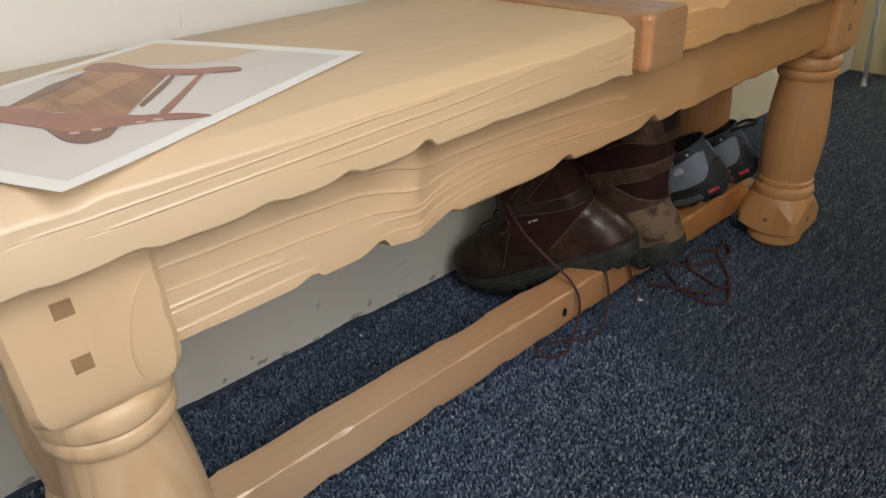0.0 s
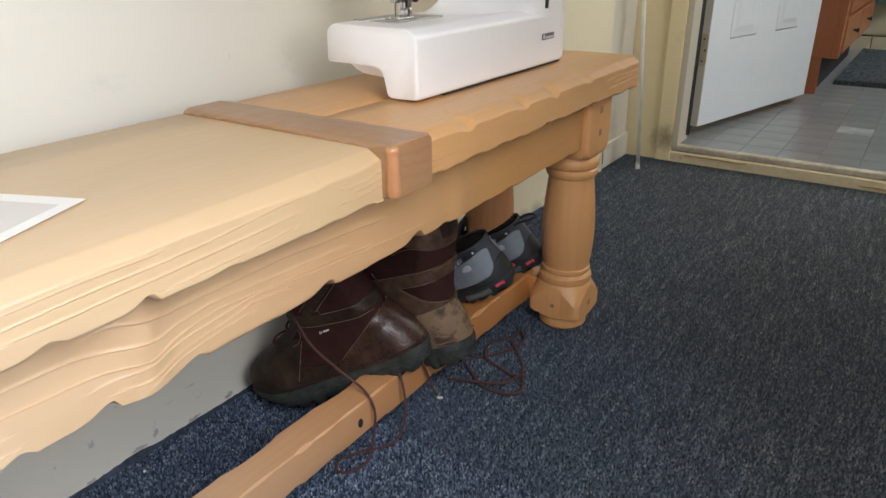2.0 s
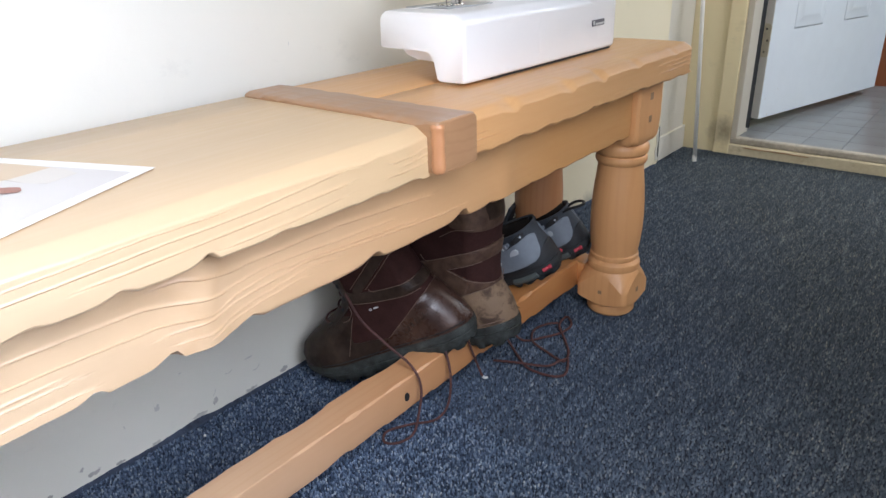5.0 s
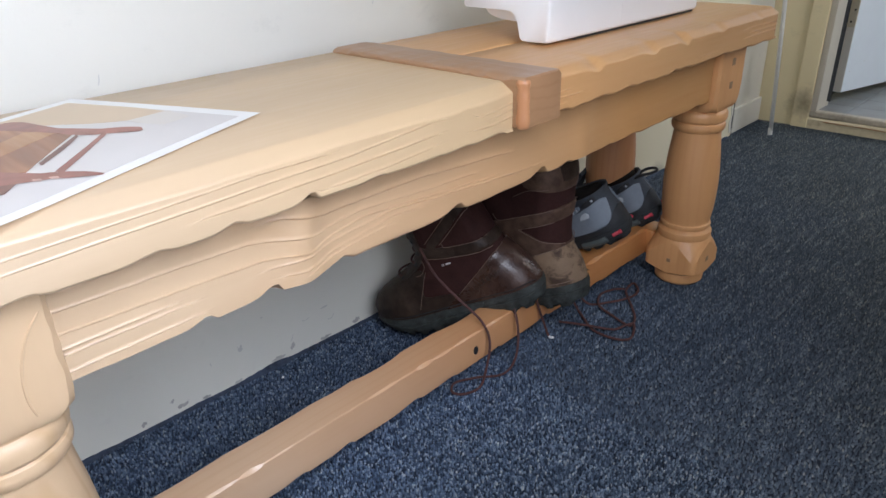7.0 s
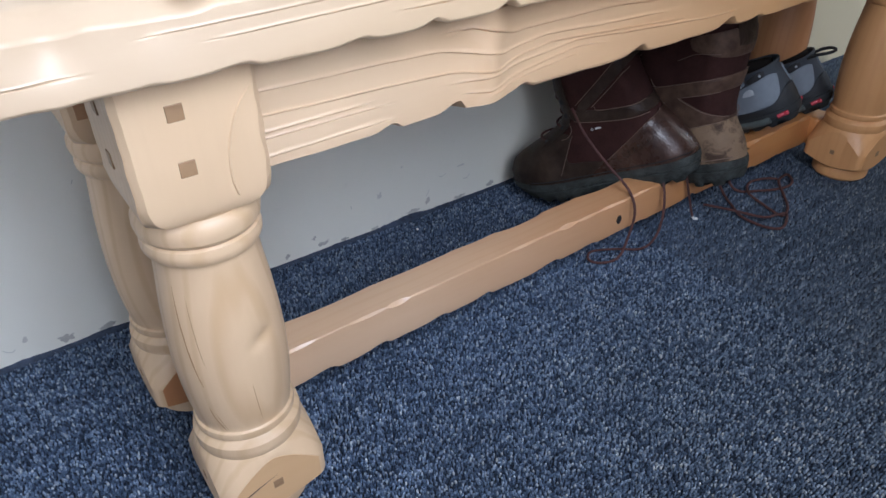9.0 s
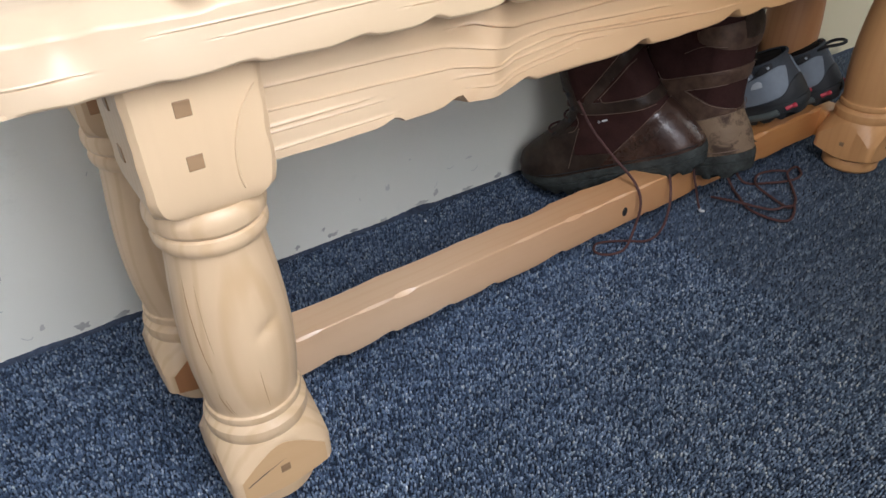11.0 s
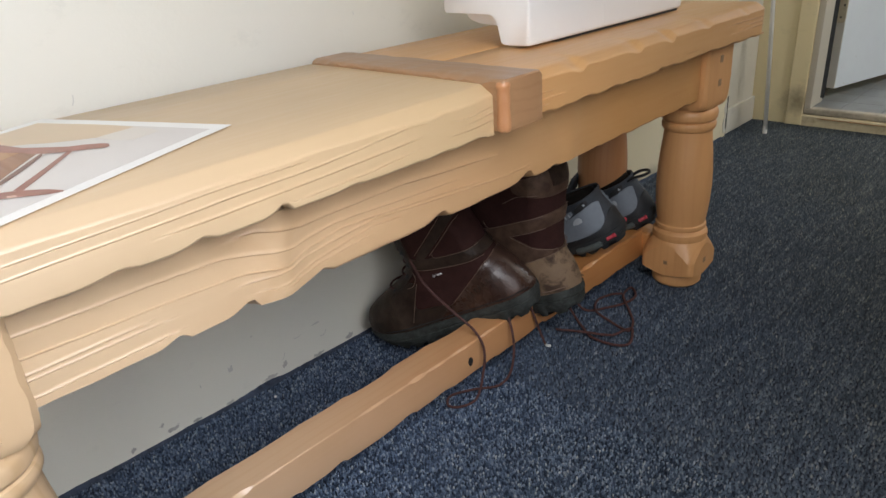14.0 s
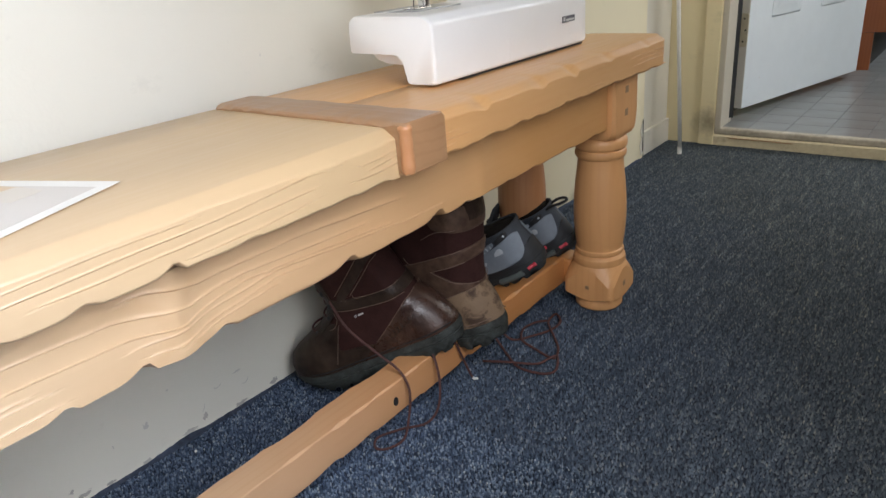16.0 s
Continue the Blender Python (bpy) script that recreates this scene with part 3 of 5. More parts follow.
def grooves(seed, z0, z1, y0, y1, count, deep=0.0018, only=()):
    """Carved lines that wander along a board's face."""
    r = random.Random(seed)
    lines = []
    for k in range(count):
        z = z0 + (z1 - z0) * (k + 0.5 + r.uniform(-0.28, 0.28)) / count
        a = y0 + (y1 - y0) * r.uniform(-0.1, 0.35)
        lines.append((z, a, a + (y1 - y0) * r.uniform(0.35, 1.0), deep * r.uniform(0.5, 1.2), r.uniform(0.0007, 0.0011), r.random() * 9))

    traced = [([q[0] for q in path], [q[1] for q in path], spans, deep * r.uniform(0.75, 1.2), r.uniform(0.0008, 0.0012)) for path, spans in only]
    lines = [] if only else sorted(lines)

    def marks(y):
        out, last = [], -1.0
        for zc, a, e, h, w, ph in lines:
            run = max(0.0, min(1.0, (y - a) / 0.03, (e - y) / 0.03))
            lift = 0.0035 * noise.noise((y * 3.2, ph, 0)) + 0.001 * noise.noise((y * 11, ph, 2))
            last = max(zc + lift, last + 0.0030)
            out.append((last, h * run, 0.60 * w))
        for ys, zs, spans, h, w in traced:
            run = max(max(0.0, min(1.0, (y - a) / 0.025, (e - y) / 0.025)) for a, e in spans)
            last = max(float(np.interp(y, ys, zs)) + 0.0005 * noise.noise((y * 18, zs[0] * 90, 3)), last + 0.0026)
            out.append((last, h * run, 0.60 * w))
        return out

    return marks


def face_rows(low, high, marks, between):
    """Heights and depths over a face: crisp V cuts at the marks, plain rows between them."""
    rows, z = [(low, 0.0)], low
    for c, h, w in marks:
        c = min(max(c, z + 1.6 * w), high - 3.0 * w - 0.0005)
        rows += [(z + (c - w - z) * k / between, 0.0) for k in range(1, between)]
        rows += [(c - w, 0.0), (c, h), (c + w, -0.42 * h), (c + 2.4 * w, 0.0)]
        z = c + 2.4 * w
    return rows + [(z + (high - z) * k / between, 0.0) for k in range(1, between + 1)]


def carved_board(name, mat, x0, x1, y0, y1, z0, z1, low, high, depth, bulge=lambda y, z: 0.0, step=0.004, faces=5, slant=0.0, round_top=0.009, label="", seed=1):
    """A board along y whose front face (x1) is carved: bitten lower and upper edges, grooves, a soft upper arris."""
    rings = []
    count = max(8, int((y1 - y0) / step))
    for k in range(count + 1):
        y = y0 + (y1 - y0) * k / count
        zb = z0 + bite(y, low) + 0.0012 * noise.noise((y * 30, seed, 0)) + 0.002 * noise.noise((y * 7, seed, 4))
        cut = bite(y, high)
        wave = 0.5 * noise.noise((y * 9, seed, 7)) + 0.5 * noise.noise((y * 24, seed, 8))
        rt = round_top * (1 + 0.20 * wave) + cut * 0.9
        back = round_top * (1.45 + 0.22 * noise.noise((y * 13, seed, 11))) + 1.2 * cut
        ring = [(x0, y, z0), (x0 + 0.6 * (x1 - x0), y, z0)]
        ring.append((x1 - 0.006 - (zb - z0) * 0.3, y, max(z0, zb - 0.0015)))
        ring.append((x1 - 0.0015, y, zb + 0.0006))
        for z, cut_in in face_rows(zb + 0.0025, z1 - rt, depth(y), faces):
            x = x1 - cut_in + bulge(y, z) - slant * (z - z0) / (z1 - z0) + 0.0006 * noise.noise((y * 12, z * 45, seed))
            ring.append((x, y, z))
        xe = ring[-1][0]
        for a in (0.12, 0.35, 0.6, 0.82, 1.0):
            ring.append((xe - back * a, y, z1 - rt * (1 - a) ** 1.25 * (0.93 if a < 0.2 else 1) - 0.0004))
        for f in (0.35, 0.6, 0.8):
            ring.append((xe - back - 0.004 + (x0 - xe + back) * f * 0.9, y, z1 + 0.0008 * noise.noise((y * 6, f * 5, seed))))
        ring.append((x0 + 0.003, y, z1 - 0.0005))
        ring.append((x0, y, z1 - 0.004))
        rings.append(ring)
    return part(name, stack(rings), mat, bench, label, smooth=True, edges=50)


top_low = [(0.700, 0.018, 0.003), (0.780, 0.018, 0.003), (0.838, 0.014, 0.0045), (0.905, 0.012, 0.0072)] + chips(3, 0.96, 1.15, 0.06, 0.013, 0.0028) + chips(8, 0.57, 0.68, 0.05, 0.02, 0.003)
top_high = [(0.605, 0.030, 0.004), (0.672, 0.035, 0.003), (1.065, 0.03, 0.002)]
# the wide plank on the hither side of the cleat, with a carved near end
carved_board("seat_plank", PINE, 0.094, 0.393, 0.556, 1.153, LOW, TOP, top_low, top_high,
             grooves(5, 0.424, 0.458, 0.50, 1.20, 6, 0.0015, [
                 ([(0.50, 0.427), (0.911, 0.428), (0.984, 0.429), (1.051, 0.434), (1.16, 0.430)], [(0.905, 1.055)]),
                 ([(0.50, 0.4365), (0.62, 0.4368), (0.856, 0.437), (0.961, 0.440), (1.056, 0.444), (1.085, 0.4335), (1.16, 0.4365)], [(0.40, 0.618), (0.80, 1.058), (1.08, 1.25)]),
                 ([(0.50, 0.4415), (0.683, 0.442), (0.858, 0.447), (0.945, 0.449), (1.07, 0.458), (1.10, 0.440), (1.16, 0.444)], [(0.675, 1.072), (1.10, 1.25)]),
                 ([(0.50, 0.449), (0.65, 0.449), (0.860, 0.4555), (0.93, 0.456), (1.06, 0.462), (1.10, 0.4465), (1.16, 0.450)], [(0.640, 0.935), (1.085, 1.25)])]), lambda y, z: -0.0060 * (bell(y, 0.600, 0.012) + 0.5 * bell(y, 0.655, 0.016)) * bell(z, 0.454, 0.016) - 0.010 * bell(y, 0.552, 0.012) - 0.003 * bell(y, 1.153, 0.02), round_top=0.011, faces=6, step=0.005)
far_low = chips(12, 1.22, 1.80, 0.05, 0.024, 0.0035)
far_high = [(1.308, 0.020, 0.007), (1.435, 0.022, 0.006), (1.522, 0.018, 0.008)] + chips(14, 1.62, 1.84, 0.09, 0.016, 0.004)
carved_board("seat_board", PINE_AMBER, 0.2445, 0.391, 1.215, 1.846, LOW, TOP, far_low, far_high, grooves(21, 0.426, 0.456, 1.215, 1.846, 6, 0.0014, [
    ([(1.2, 0.4325), (1.9, 0.4325)], [(1.16, 1.255), (1.55, 1.63)]), ([(1.2, 0.4392), (1.9, 0.4375)], [(1.16, 1.285), (1.70, 1.90)]),
    ([(1.2, 0.4460), (1.9, 0.4440)], [(1.16, 1.265), (1.72, 1.90)]), ([(1.2, 0.4515), (1.9, 0.4505)], [(1.69, 1.90)])]), lambda y, z: -0.008 * bell(y, 1.85, 0.012), faces=6, step=0.005)
carved_board("seat_board", PINE_AMBER, 0.094, 0.2430, 1.215, 1.844, LOW, TOP, [], [], lambda y: [], round_top=0.002, faces=4, step=0.03)


def scallops(seed, y0, y1, step, deep):
    """Hollows cut one after another along an arris, meeting in crisp ridges."""
    r = random.Random(seed)
    cuts, y = [], y0
    while y < y1:
        w = step * r.uniform(0.6, 1.5)
        cuts.append((y, w, deep * r.choice((0.15, 0.3, 0.6, 1.0, 1.2))))
        y += w

    def depth(y):
        for a, w, h in cuts:
            if a <= y < a + w:
                u = (y - a) / w
                return h * (4 * u * (1 - u)) ** 0.75
        return 0.0

    return depth


def cleat():
    """The dark board across the seat, its edges nicked, turned down over the front."""
    near_cuts, far_cuts = scallops(83, 0.09, 0.41, 0.026, 0.0042), scallops(89, 0.09, 0.41, 0.034, 0.0030)
    rings = []
    for k in range(77):
        x = 0.100 + 0.304 * k / 60 if k < 58 else 0.394 + 0.010 * (k - 58) / 18
        nick = near_cuts(x) + 0.0016 * abs(noise.noise((x * 60, 1, 0)))
        nick2 = far_cuts(x) * (1.0 if x < 0.385 else 0.2)
        drop = 0.0008 * max(0, k - 74)
        h = 0.4755 - drop + 0.0006 * noise.noise((x * 20, 7, 0))
        turn = 0.004 * (1 - math.sqrt(max(0.0, 1 - max(0.0, (x - 0.400) / 0.004) ** 2)))
        nick *= 1.0 if x < 0.385 else 0.2
        a, e = 1.1535 + turn, 1.2145 - nick2
        rings.append([(x, a, 0.4245), (x, a, h - 0.0022 - 0.55 * nick), (x, a + 0.0008 + 0.6 * nick, h - 0.0008 - 0.22 * nick), (x, a + 0.0022 + 1.5 * nick, h), (x, e - 0.004, h), (x, e, h - 0.004), (x, e, 0.4245)])
    b = stack(rings)
    return part("cleat", b, CLEAT, bench, "darker walnut-toned cross cleat with nicked edges", smooth=True, edges=24)


slab = cleat()
rings = []
for k in range(25):
    z = 0.4240 + 0.0490 * k / 24
    r = 0.0070 * (1 + 0.28 * noise.noise((z * 75, 3, 1))) * (0.72 if k == 24 else 0.9 if k in (0, 23) else 1.0)
    rings.append([(0.3984 + r * math.cos(q), 1.1592 + 0.0006 * noise.noise((z * 90, 1, 1)) + r * math.sin(q), z) for q in (2 * math.pi * j / 14 for j in range(14))])
part("worn_corner", stack(rings), POLISHED, slab, "reddish polished worn corner", smooth=True, edges=50)

# front apron, with a swell where the grain turns
apron_low = [(0.815, 0.012, 0.0055), (0.876, 0.015, 0.0078), (0.953, 0.016, 0.005), (1.105, 0.020, 0.008), (1.250, 0.020, 0.010)] + chips(31, 1.30, 1.68, 0.075, 0.02, 0.004)
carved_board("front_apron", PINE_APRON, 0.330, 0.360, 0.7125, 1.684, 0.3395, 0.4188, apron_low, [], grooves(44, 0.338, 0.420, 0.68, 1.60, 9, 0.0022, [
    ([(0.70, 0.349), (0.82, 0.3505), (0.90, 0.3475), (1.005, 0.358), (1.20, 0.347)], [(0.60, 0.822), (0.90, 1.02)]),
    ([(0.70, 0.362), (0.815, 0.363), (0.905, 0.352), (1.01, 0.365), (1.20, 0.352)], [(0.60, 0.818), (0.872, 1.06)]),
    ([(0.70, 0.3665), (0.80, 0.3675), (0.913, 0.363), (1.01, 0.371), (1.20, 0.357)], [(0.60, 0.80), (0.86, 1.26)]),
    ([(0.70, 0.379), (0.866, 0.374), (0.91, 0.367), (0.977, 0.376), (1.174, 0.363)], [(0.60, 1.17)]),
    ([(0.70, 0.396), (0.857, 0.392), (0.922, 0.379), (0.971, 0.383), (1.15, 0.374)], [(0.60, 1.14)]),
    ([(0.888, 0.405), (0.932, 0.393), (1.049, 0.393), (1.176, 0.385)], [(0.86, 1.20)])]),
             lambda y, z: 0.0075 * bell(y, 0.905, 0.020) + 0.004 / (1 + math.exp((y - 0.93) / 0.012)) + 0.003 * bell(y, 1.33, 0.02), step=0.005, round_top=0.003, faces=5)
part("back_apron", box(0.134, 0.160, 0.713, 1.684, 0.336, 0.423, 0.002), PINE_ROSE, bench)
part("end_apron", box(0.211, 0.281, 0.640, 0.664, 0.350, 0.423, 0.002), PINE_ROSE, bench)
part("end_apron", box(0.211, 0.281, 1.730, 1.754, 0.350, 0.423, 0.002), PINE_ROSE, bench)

PROFILE = [(0.0405, 0.332), (0.0410, 0.324), (0.0405, 0.3195), (0.0425, 0.3175), (0.0446, 0.3135), (0.0451, 0.3080), (0.0442, 0.3025), (0.0415, 0.2990),
           (0.0408, 0.2982), (0.0425, 0.2965), (0.0437, 0.2925), (0.0434, 0.2880), (0.0412, 0.2840), (0.0388, 0.2825), (0.0386, 0.279), (0.0400, 0.264), (0.0428, 0.240),
           (0.0450, 0.212), (0.0459, 0.186), (0.0452, 0.160), (0.0434, 0.138), (0.0414, 0.124), (0.0405, 0.1185), (0.0408, 0.117), (0.0425, 0.1155), (0.0432, 0.112), (0.0425, 0.1085), (0.0410, 0.107),
           (0.0430, 0.105), (0.0460, 0.101), (0.0467, 0.096), (0.0460, 0.090), (0.0440, 0.084)]


def octagon(half, cut, z, cx, cy):
    p = []
    for sx, sy, first in ((1, -1, 1), (1, 1, 0), (-1, 1, 1), (-1, -1, 0)):
        a, c = (sx * (half - cut), sy * half), (sx * half, sy * (half - cut))
        p += [a, c] if first else [c, a]
    return [(cx + x, cy + y, z) for x, y in p]


BELLY = [(float(np.interp(z, [0.138, 0.160, 0.186, 0.212, 0.240, 0.264], [0.0434, 0.0452, 0.0459, 0.0450, 0.0428, 0.0400])), float(z)) for z in np.linspace(0.264, 0.138, 36)]
PROFILE = [p for p in PROFILE if p[1] > 0.265] + BELLY + [p for p in PROFILE if p[1] < 0.137]


def foot_side(a):
    """Reach of the square foot block in a direction, its corners a little blunted."""
    return min(FOOT / max(abs(math.cos(a)), abs(math.sin(a))), 0.0640)


def foot_arc(a):
    """Lower and upper heights at which the turned shoulders meet the block's flat side."""
    u = (foot_side(a) - FOOT) / (0.0640 - FOOT)
    return 0.0245 + 0.0080 * u ** 0.8, 0.0830 - 0.0270 * u ** 0.8


FOOT = 0.0486


def foot_rings(cx, cy, n=96):
    way = [2 * math.pi * (k + 0.5) / n for k in range(n)]
    rings = [[(cx + 0.0415 * math.cos(a), cy + 0.0415 * math.sin(a), 0.0200) for a in way]]
    for which in (0, 1):
        rings.append([(cx + foot_side(a) * math.cos(a), cy + foot_side(a) * math.sin(a), foot_arc(a)[which]) for a in way])
    for f in (0.35, 0.7, 1.0):
        ring = []
        for a in way:
            r, z = foot_side(a), foot_arc(a)[1]
            rr = r + (0.0440 - r) * f
            ring.append((cx + rr * math.cos(a), cy + rr * math.sin(a), z + (0.0905 - z) * f ** 0.85))
        rings.append(ring)
    return rings


def bench_leg(cx, cy, front, away):
    rings = []
    for z in list(np.linspace(0.3215, 0.342, 8)) + list(np.linspace(0.347, 0.4205, 22)):
        h, c = (float(np.interp(z, [0.3215, 0.3255, 0.331, 0.339, 0.4205], col)) for col in ((0.0410, 0.0432, 0.0444, 0.0450, 0.0450), (0.0115, 0.0085, 0.0062, 0.0050, 0.0040)))
        ring = octagon(h, c, z, cx, cy)
        rings.append([(x + 0.0011 * noise.noise((z * 40, k * 3.1, cx * 9)), y + (0.0016 if y > cy else 0.0008) * noise.noise((z * 70, k * 5.3, cy * 9)), zz) for k, (x, y, zz) in enumerate(ring)])
    b = stack(rings)
    turned_part = lathe(PROFILE, cx, cy, 96)
    for v in turned_part.verts:
        if v.co.x > cx:
            v.co.x -= 0.0035 * bell(v.co.y, cy + 0.013, 0.010) * bell(v.co.z, 0.206 + 0.35 * (v.co.y - cy - 0.013), 0.0065) * (front and not away)
    b = join(b, turned_part)
    b = stack(foot_rings(cx, cy), bm=b)
    b = lathe([(0.039, 0.0), (0.0425, 0.004), (0.0430, 0.012), (0.0415, 0.022), (0.0390, 0.026)], cx, cy, 40, b)
    leg = part("leg", b, (PINE_LEG_FAR if front else PINE_DARKENED) if away else PINE_LEG, bench, "", smooth=True, edges=28)
    s = 0.0055
    face = cx + 0.0452 if front else cx - 0.0452
    for z in (0.398, 0.361):
        dy = -0.010 if not away else 0.0
        part("peg", box(face - 0.004, face + 0.0003, cy + dy - s, cy + dy + s, z - s, z + s, 0.0006), PEG, leg)
        part("peg", box(cx - s, cx + s, cy - 0.0460, cy - 0.042, z - s, z + s, 0.0006), PEG, leg)
    ways = [radians(-40 + 80 * k / 24) for k in range(25)]
    flat = [(cy + 0.985 * FOOT * math.tan(a), foot_arc(a)[0] + 0.0008) for a in ways] + [(cy + 0.985 * FOOT * math.tan(a), foot_arc(a)[1] - 0.0008) for a in ways[::-1]]
    part("foot_facet", stack([[(cx + FOOT - 0.0006, y, z) for y, z in flat], [(cx + FOOT + 0.0004, y, z) for y, z in flat]]), PINE_LEG_FAR if away else FACET if front else PINE_DARKENED, leg, "darker flat on the foot")
    checks = [(-61, -50, 0.266, 0.172, 0.0006), (-57, -49, 0.218, 0.173, 0.0005), (-47, -41, 0.262, 0.190, 0.0003), (-51, -40, 0.150, 0.118, 0.0005), (-45, -38, 0.144, 0.119, 0.0003), (-2, 2, 0.172, 0.122, 0.0003)]
    for a0, a1, za, ze, wide in checks if front and not away else []:
        pts = []
        for q in range(13):
            z = za + (ze - za) * q / 12
            r = float(np.interp(z, [p[1] for p in PROFILE[::-1]], [p[0] for p in PROFILE[::-1]]))
            w = radians(a0 + (a1 - a0) * (q / 12) ** 1.6)
            pts.append((cx + (r - 0.0001) * math.cos(w), cy + (r - 0.0001) * math.sin(w), z))
        part("carved_line", tube(pts, wide, 5, taper=[0.2, 0.5, 0.8] + [1] * 7 + [0.8, 0.5, 0.2]), GROOVE, leg, "thin check in the leg")
    if front and not away:
        part("foot_crack", tube(spline([(cx + FOOT + 0.0003, cy - 0.036, 0.0485), (cx + FOOT + 0.0003, cy - 0.024, 0.0535), (cx + FOOT + 0.0003, cy - 0.012, 0.0575), (cx + FOOT + 0.0002, cy + 0.012, 0.0650)], 5), 0.0006, 5, taper=[1.0] * 9 + [0.75, 0.6, 0.5, 0.4, 0.3, 0.25, 0.2]), BLACK, leg, "dark crack across the foot")
        part("carved_line", tube(spline([(cx + 0.0449, cy + 0.038, 0.404), (cx + 0.0451, cy + 0.026, 0.388), (cx + 0.0451, cy + 0.018, 0.366), (cx + 0.0450, cy + 0.0165, 0.346), (cx + 0.0444, cy + 0.019, 0.332)], 8), 0.0010, 6, taper=[0.3] + [1.0] * 31 + [0.3]), PINE_LEG, leg, "curved carved line")
    if not front and not away:
        part("dark_block_patch", box(cx + 0.044, cx + 0.0458, cy - 0.036, cy + 0.01, 0.345, 0.412, 0.0006), CLEAT, leg, "dark brown patch on the leg's block")
    part("peg", box(cx + 0.0450, cx + 0.0494, cy - 0.0045, cy + 0.0045, 0.046, 0.055, 0.0003), PEG, leg)
    part("peg", box(cx - 0.0035, cx + 0.0035, cy - 0.0492, cy - 0.045, 0.046, 0.053, 0.0006), PEG, leg)
    return leg


for cx, cy, front, away in ((0.327, 0.667, True, False), (0.327, 1.730, True, True), (0.159, 0.660, False, False), (0.165, 1.730, False, True)):
    bench_leg(cx, cy, front, away)

# floor rails: one long stretcher between two cross rails, hewn arrises
def stretcher():
    arris, foot, back = scallops(61, 0.68, 1.72, 0.046, 0.0046), (lambda y, marks=chips(61, 0.74, 1.66, 0.075, 0.022, 0.0040): bite(y, marks)), scallops(71, 0.68, 1.72, 0.080, 0.0042)
    rings = []
    for k in range(401):
        y = 0.690 + 1.016 * k / 400
        w1, w2, w3 = (0.0026 * noise.noise((y * 9, s, 0)) + 0.0010 * noise.noise((y * 27, s, 1)) for s in (1, 4, 8))
        c, f, b = arris(y), foot(y), back(y)
        z0, z1, xa, xe = 0.0355 + f + 1.5 * w1, 0.0885 + 0.4 * w2, 0.217 + b + 0.4 * w3, 0.2675 + 0.5 * w1
        drop = 0.0007 + 0.9 * c
        rings.append([(xa, y, z0), (xe - 0.004, y, z0), (xe - 0.001, y, z0 + 0.0022), (xe + 0.0006, y, z0 + 0.012), (xe, y, z1 - drop), (xe - 0.85 * drop, y, z1 - 0.0003),
                      (xe - 0.028, y, z1 + 0.0006 * math.sin(y * 40)), (xa + 0.005, y, z1 - 0.0008), (xa + 0.001, y, z1 - 0.004)])
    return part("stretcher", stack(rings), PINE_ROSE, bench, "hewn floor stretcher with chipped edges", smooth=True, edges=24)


rail = stretcher()
part("drill_hole", turned(lathe([(0.0045, 0.0), (0.0045, 0.004)], 0, 0, 14), pose(0.2650, 1.228, 0.060, 0, 90, 0) @ Matrix.Diagonal((1.5, 1.0, 1.0, 1.0))), BLACK, rail, "dark drilled hole")
for y in (0.667, 1.730):
    part("cross_rail", box(0.213, 0.2795, y - 0.024, y + 0.024, 0.036, 0.084, 0.004), PINE_ROSE, bench)


# ---- the photograph on the seat ----
PB, PA = Vector((0.4045, 0.6705)), Vector((0.2915, 0.9280))
PU = (PA - PB)
PV = Vector((-PU.y, PU.x)) * (0.2159 / 0.2794)


def on_sheet(u, v, lift):
    p = PB + PU * u + PV * v
    curl = 0.004 * max(0.0, 0.22 - u - 0.5 * v) ** 1.0 + 0.0022 * math.sin(u * 2.6 + 0.4) * math.sin(v * 3.0) + 0.012 * max(0.0, 0.16 - (u + v)) ** 1.5
    return (p.x, p.y, TOP + 0.0012 + curl + lift)


def sheet(u0, u1, v0, v1, lift, nu=24, nv=20, edge=lambda u, v: (u, v)):
    rings = []
    for j in range(nv + 1):
        uv = [edge(u0 + (u1 - u0) * i / nu, v0 + (v1 - v0) * j / nv) for i in range(nu + 1)]
        rings.append([on_sheet(u, v, lift) for u, v in uv] + [on_sheet(u, v, lift - 0.00012) for u, v in uv[::-1]])
    return stack(rings)


def along(points, t):
    """The point at a share of the way through a list of points."""
    f = t * (len(points) - 1)
    k = min(int(f), len(points) - 2)
    (a, b), (c, d) = points[k], points[k + 1]
    return a + (c - a) * (f - k), b + (d - b) * (f - k)


def printed(name, first, second, lift, mat, words=""):
    """A printed area between two lines on the sheet."""
    one, two = ([(q.x, q.y) for q in spline([(u, v, 0) for u, v in line], 6)] for line in (first, second))

    def edge(t, r):
        (a, b), (c, d) = along(one, t), along(two, t)
        return a + (c - a) * r, b + (d - b) * r

    return part(name, sheet(0, 1, 0, 1, lift, 36, 6, edge), mat, photo, words)


def ink(name, colour, vary=0.2, scale=60):
    return plain(name, colour, 0.34, 0, vary, scale, 0, 0.001, 0.12)


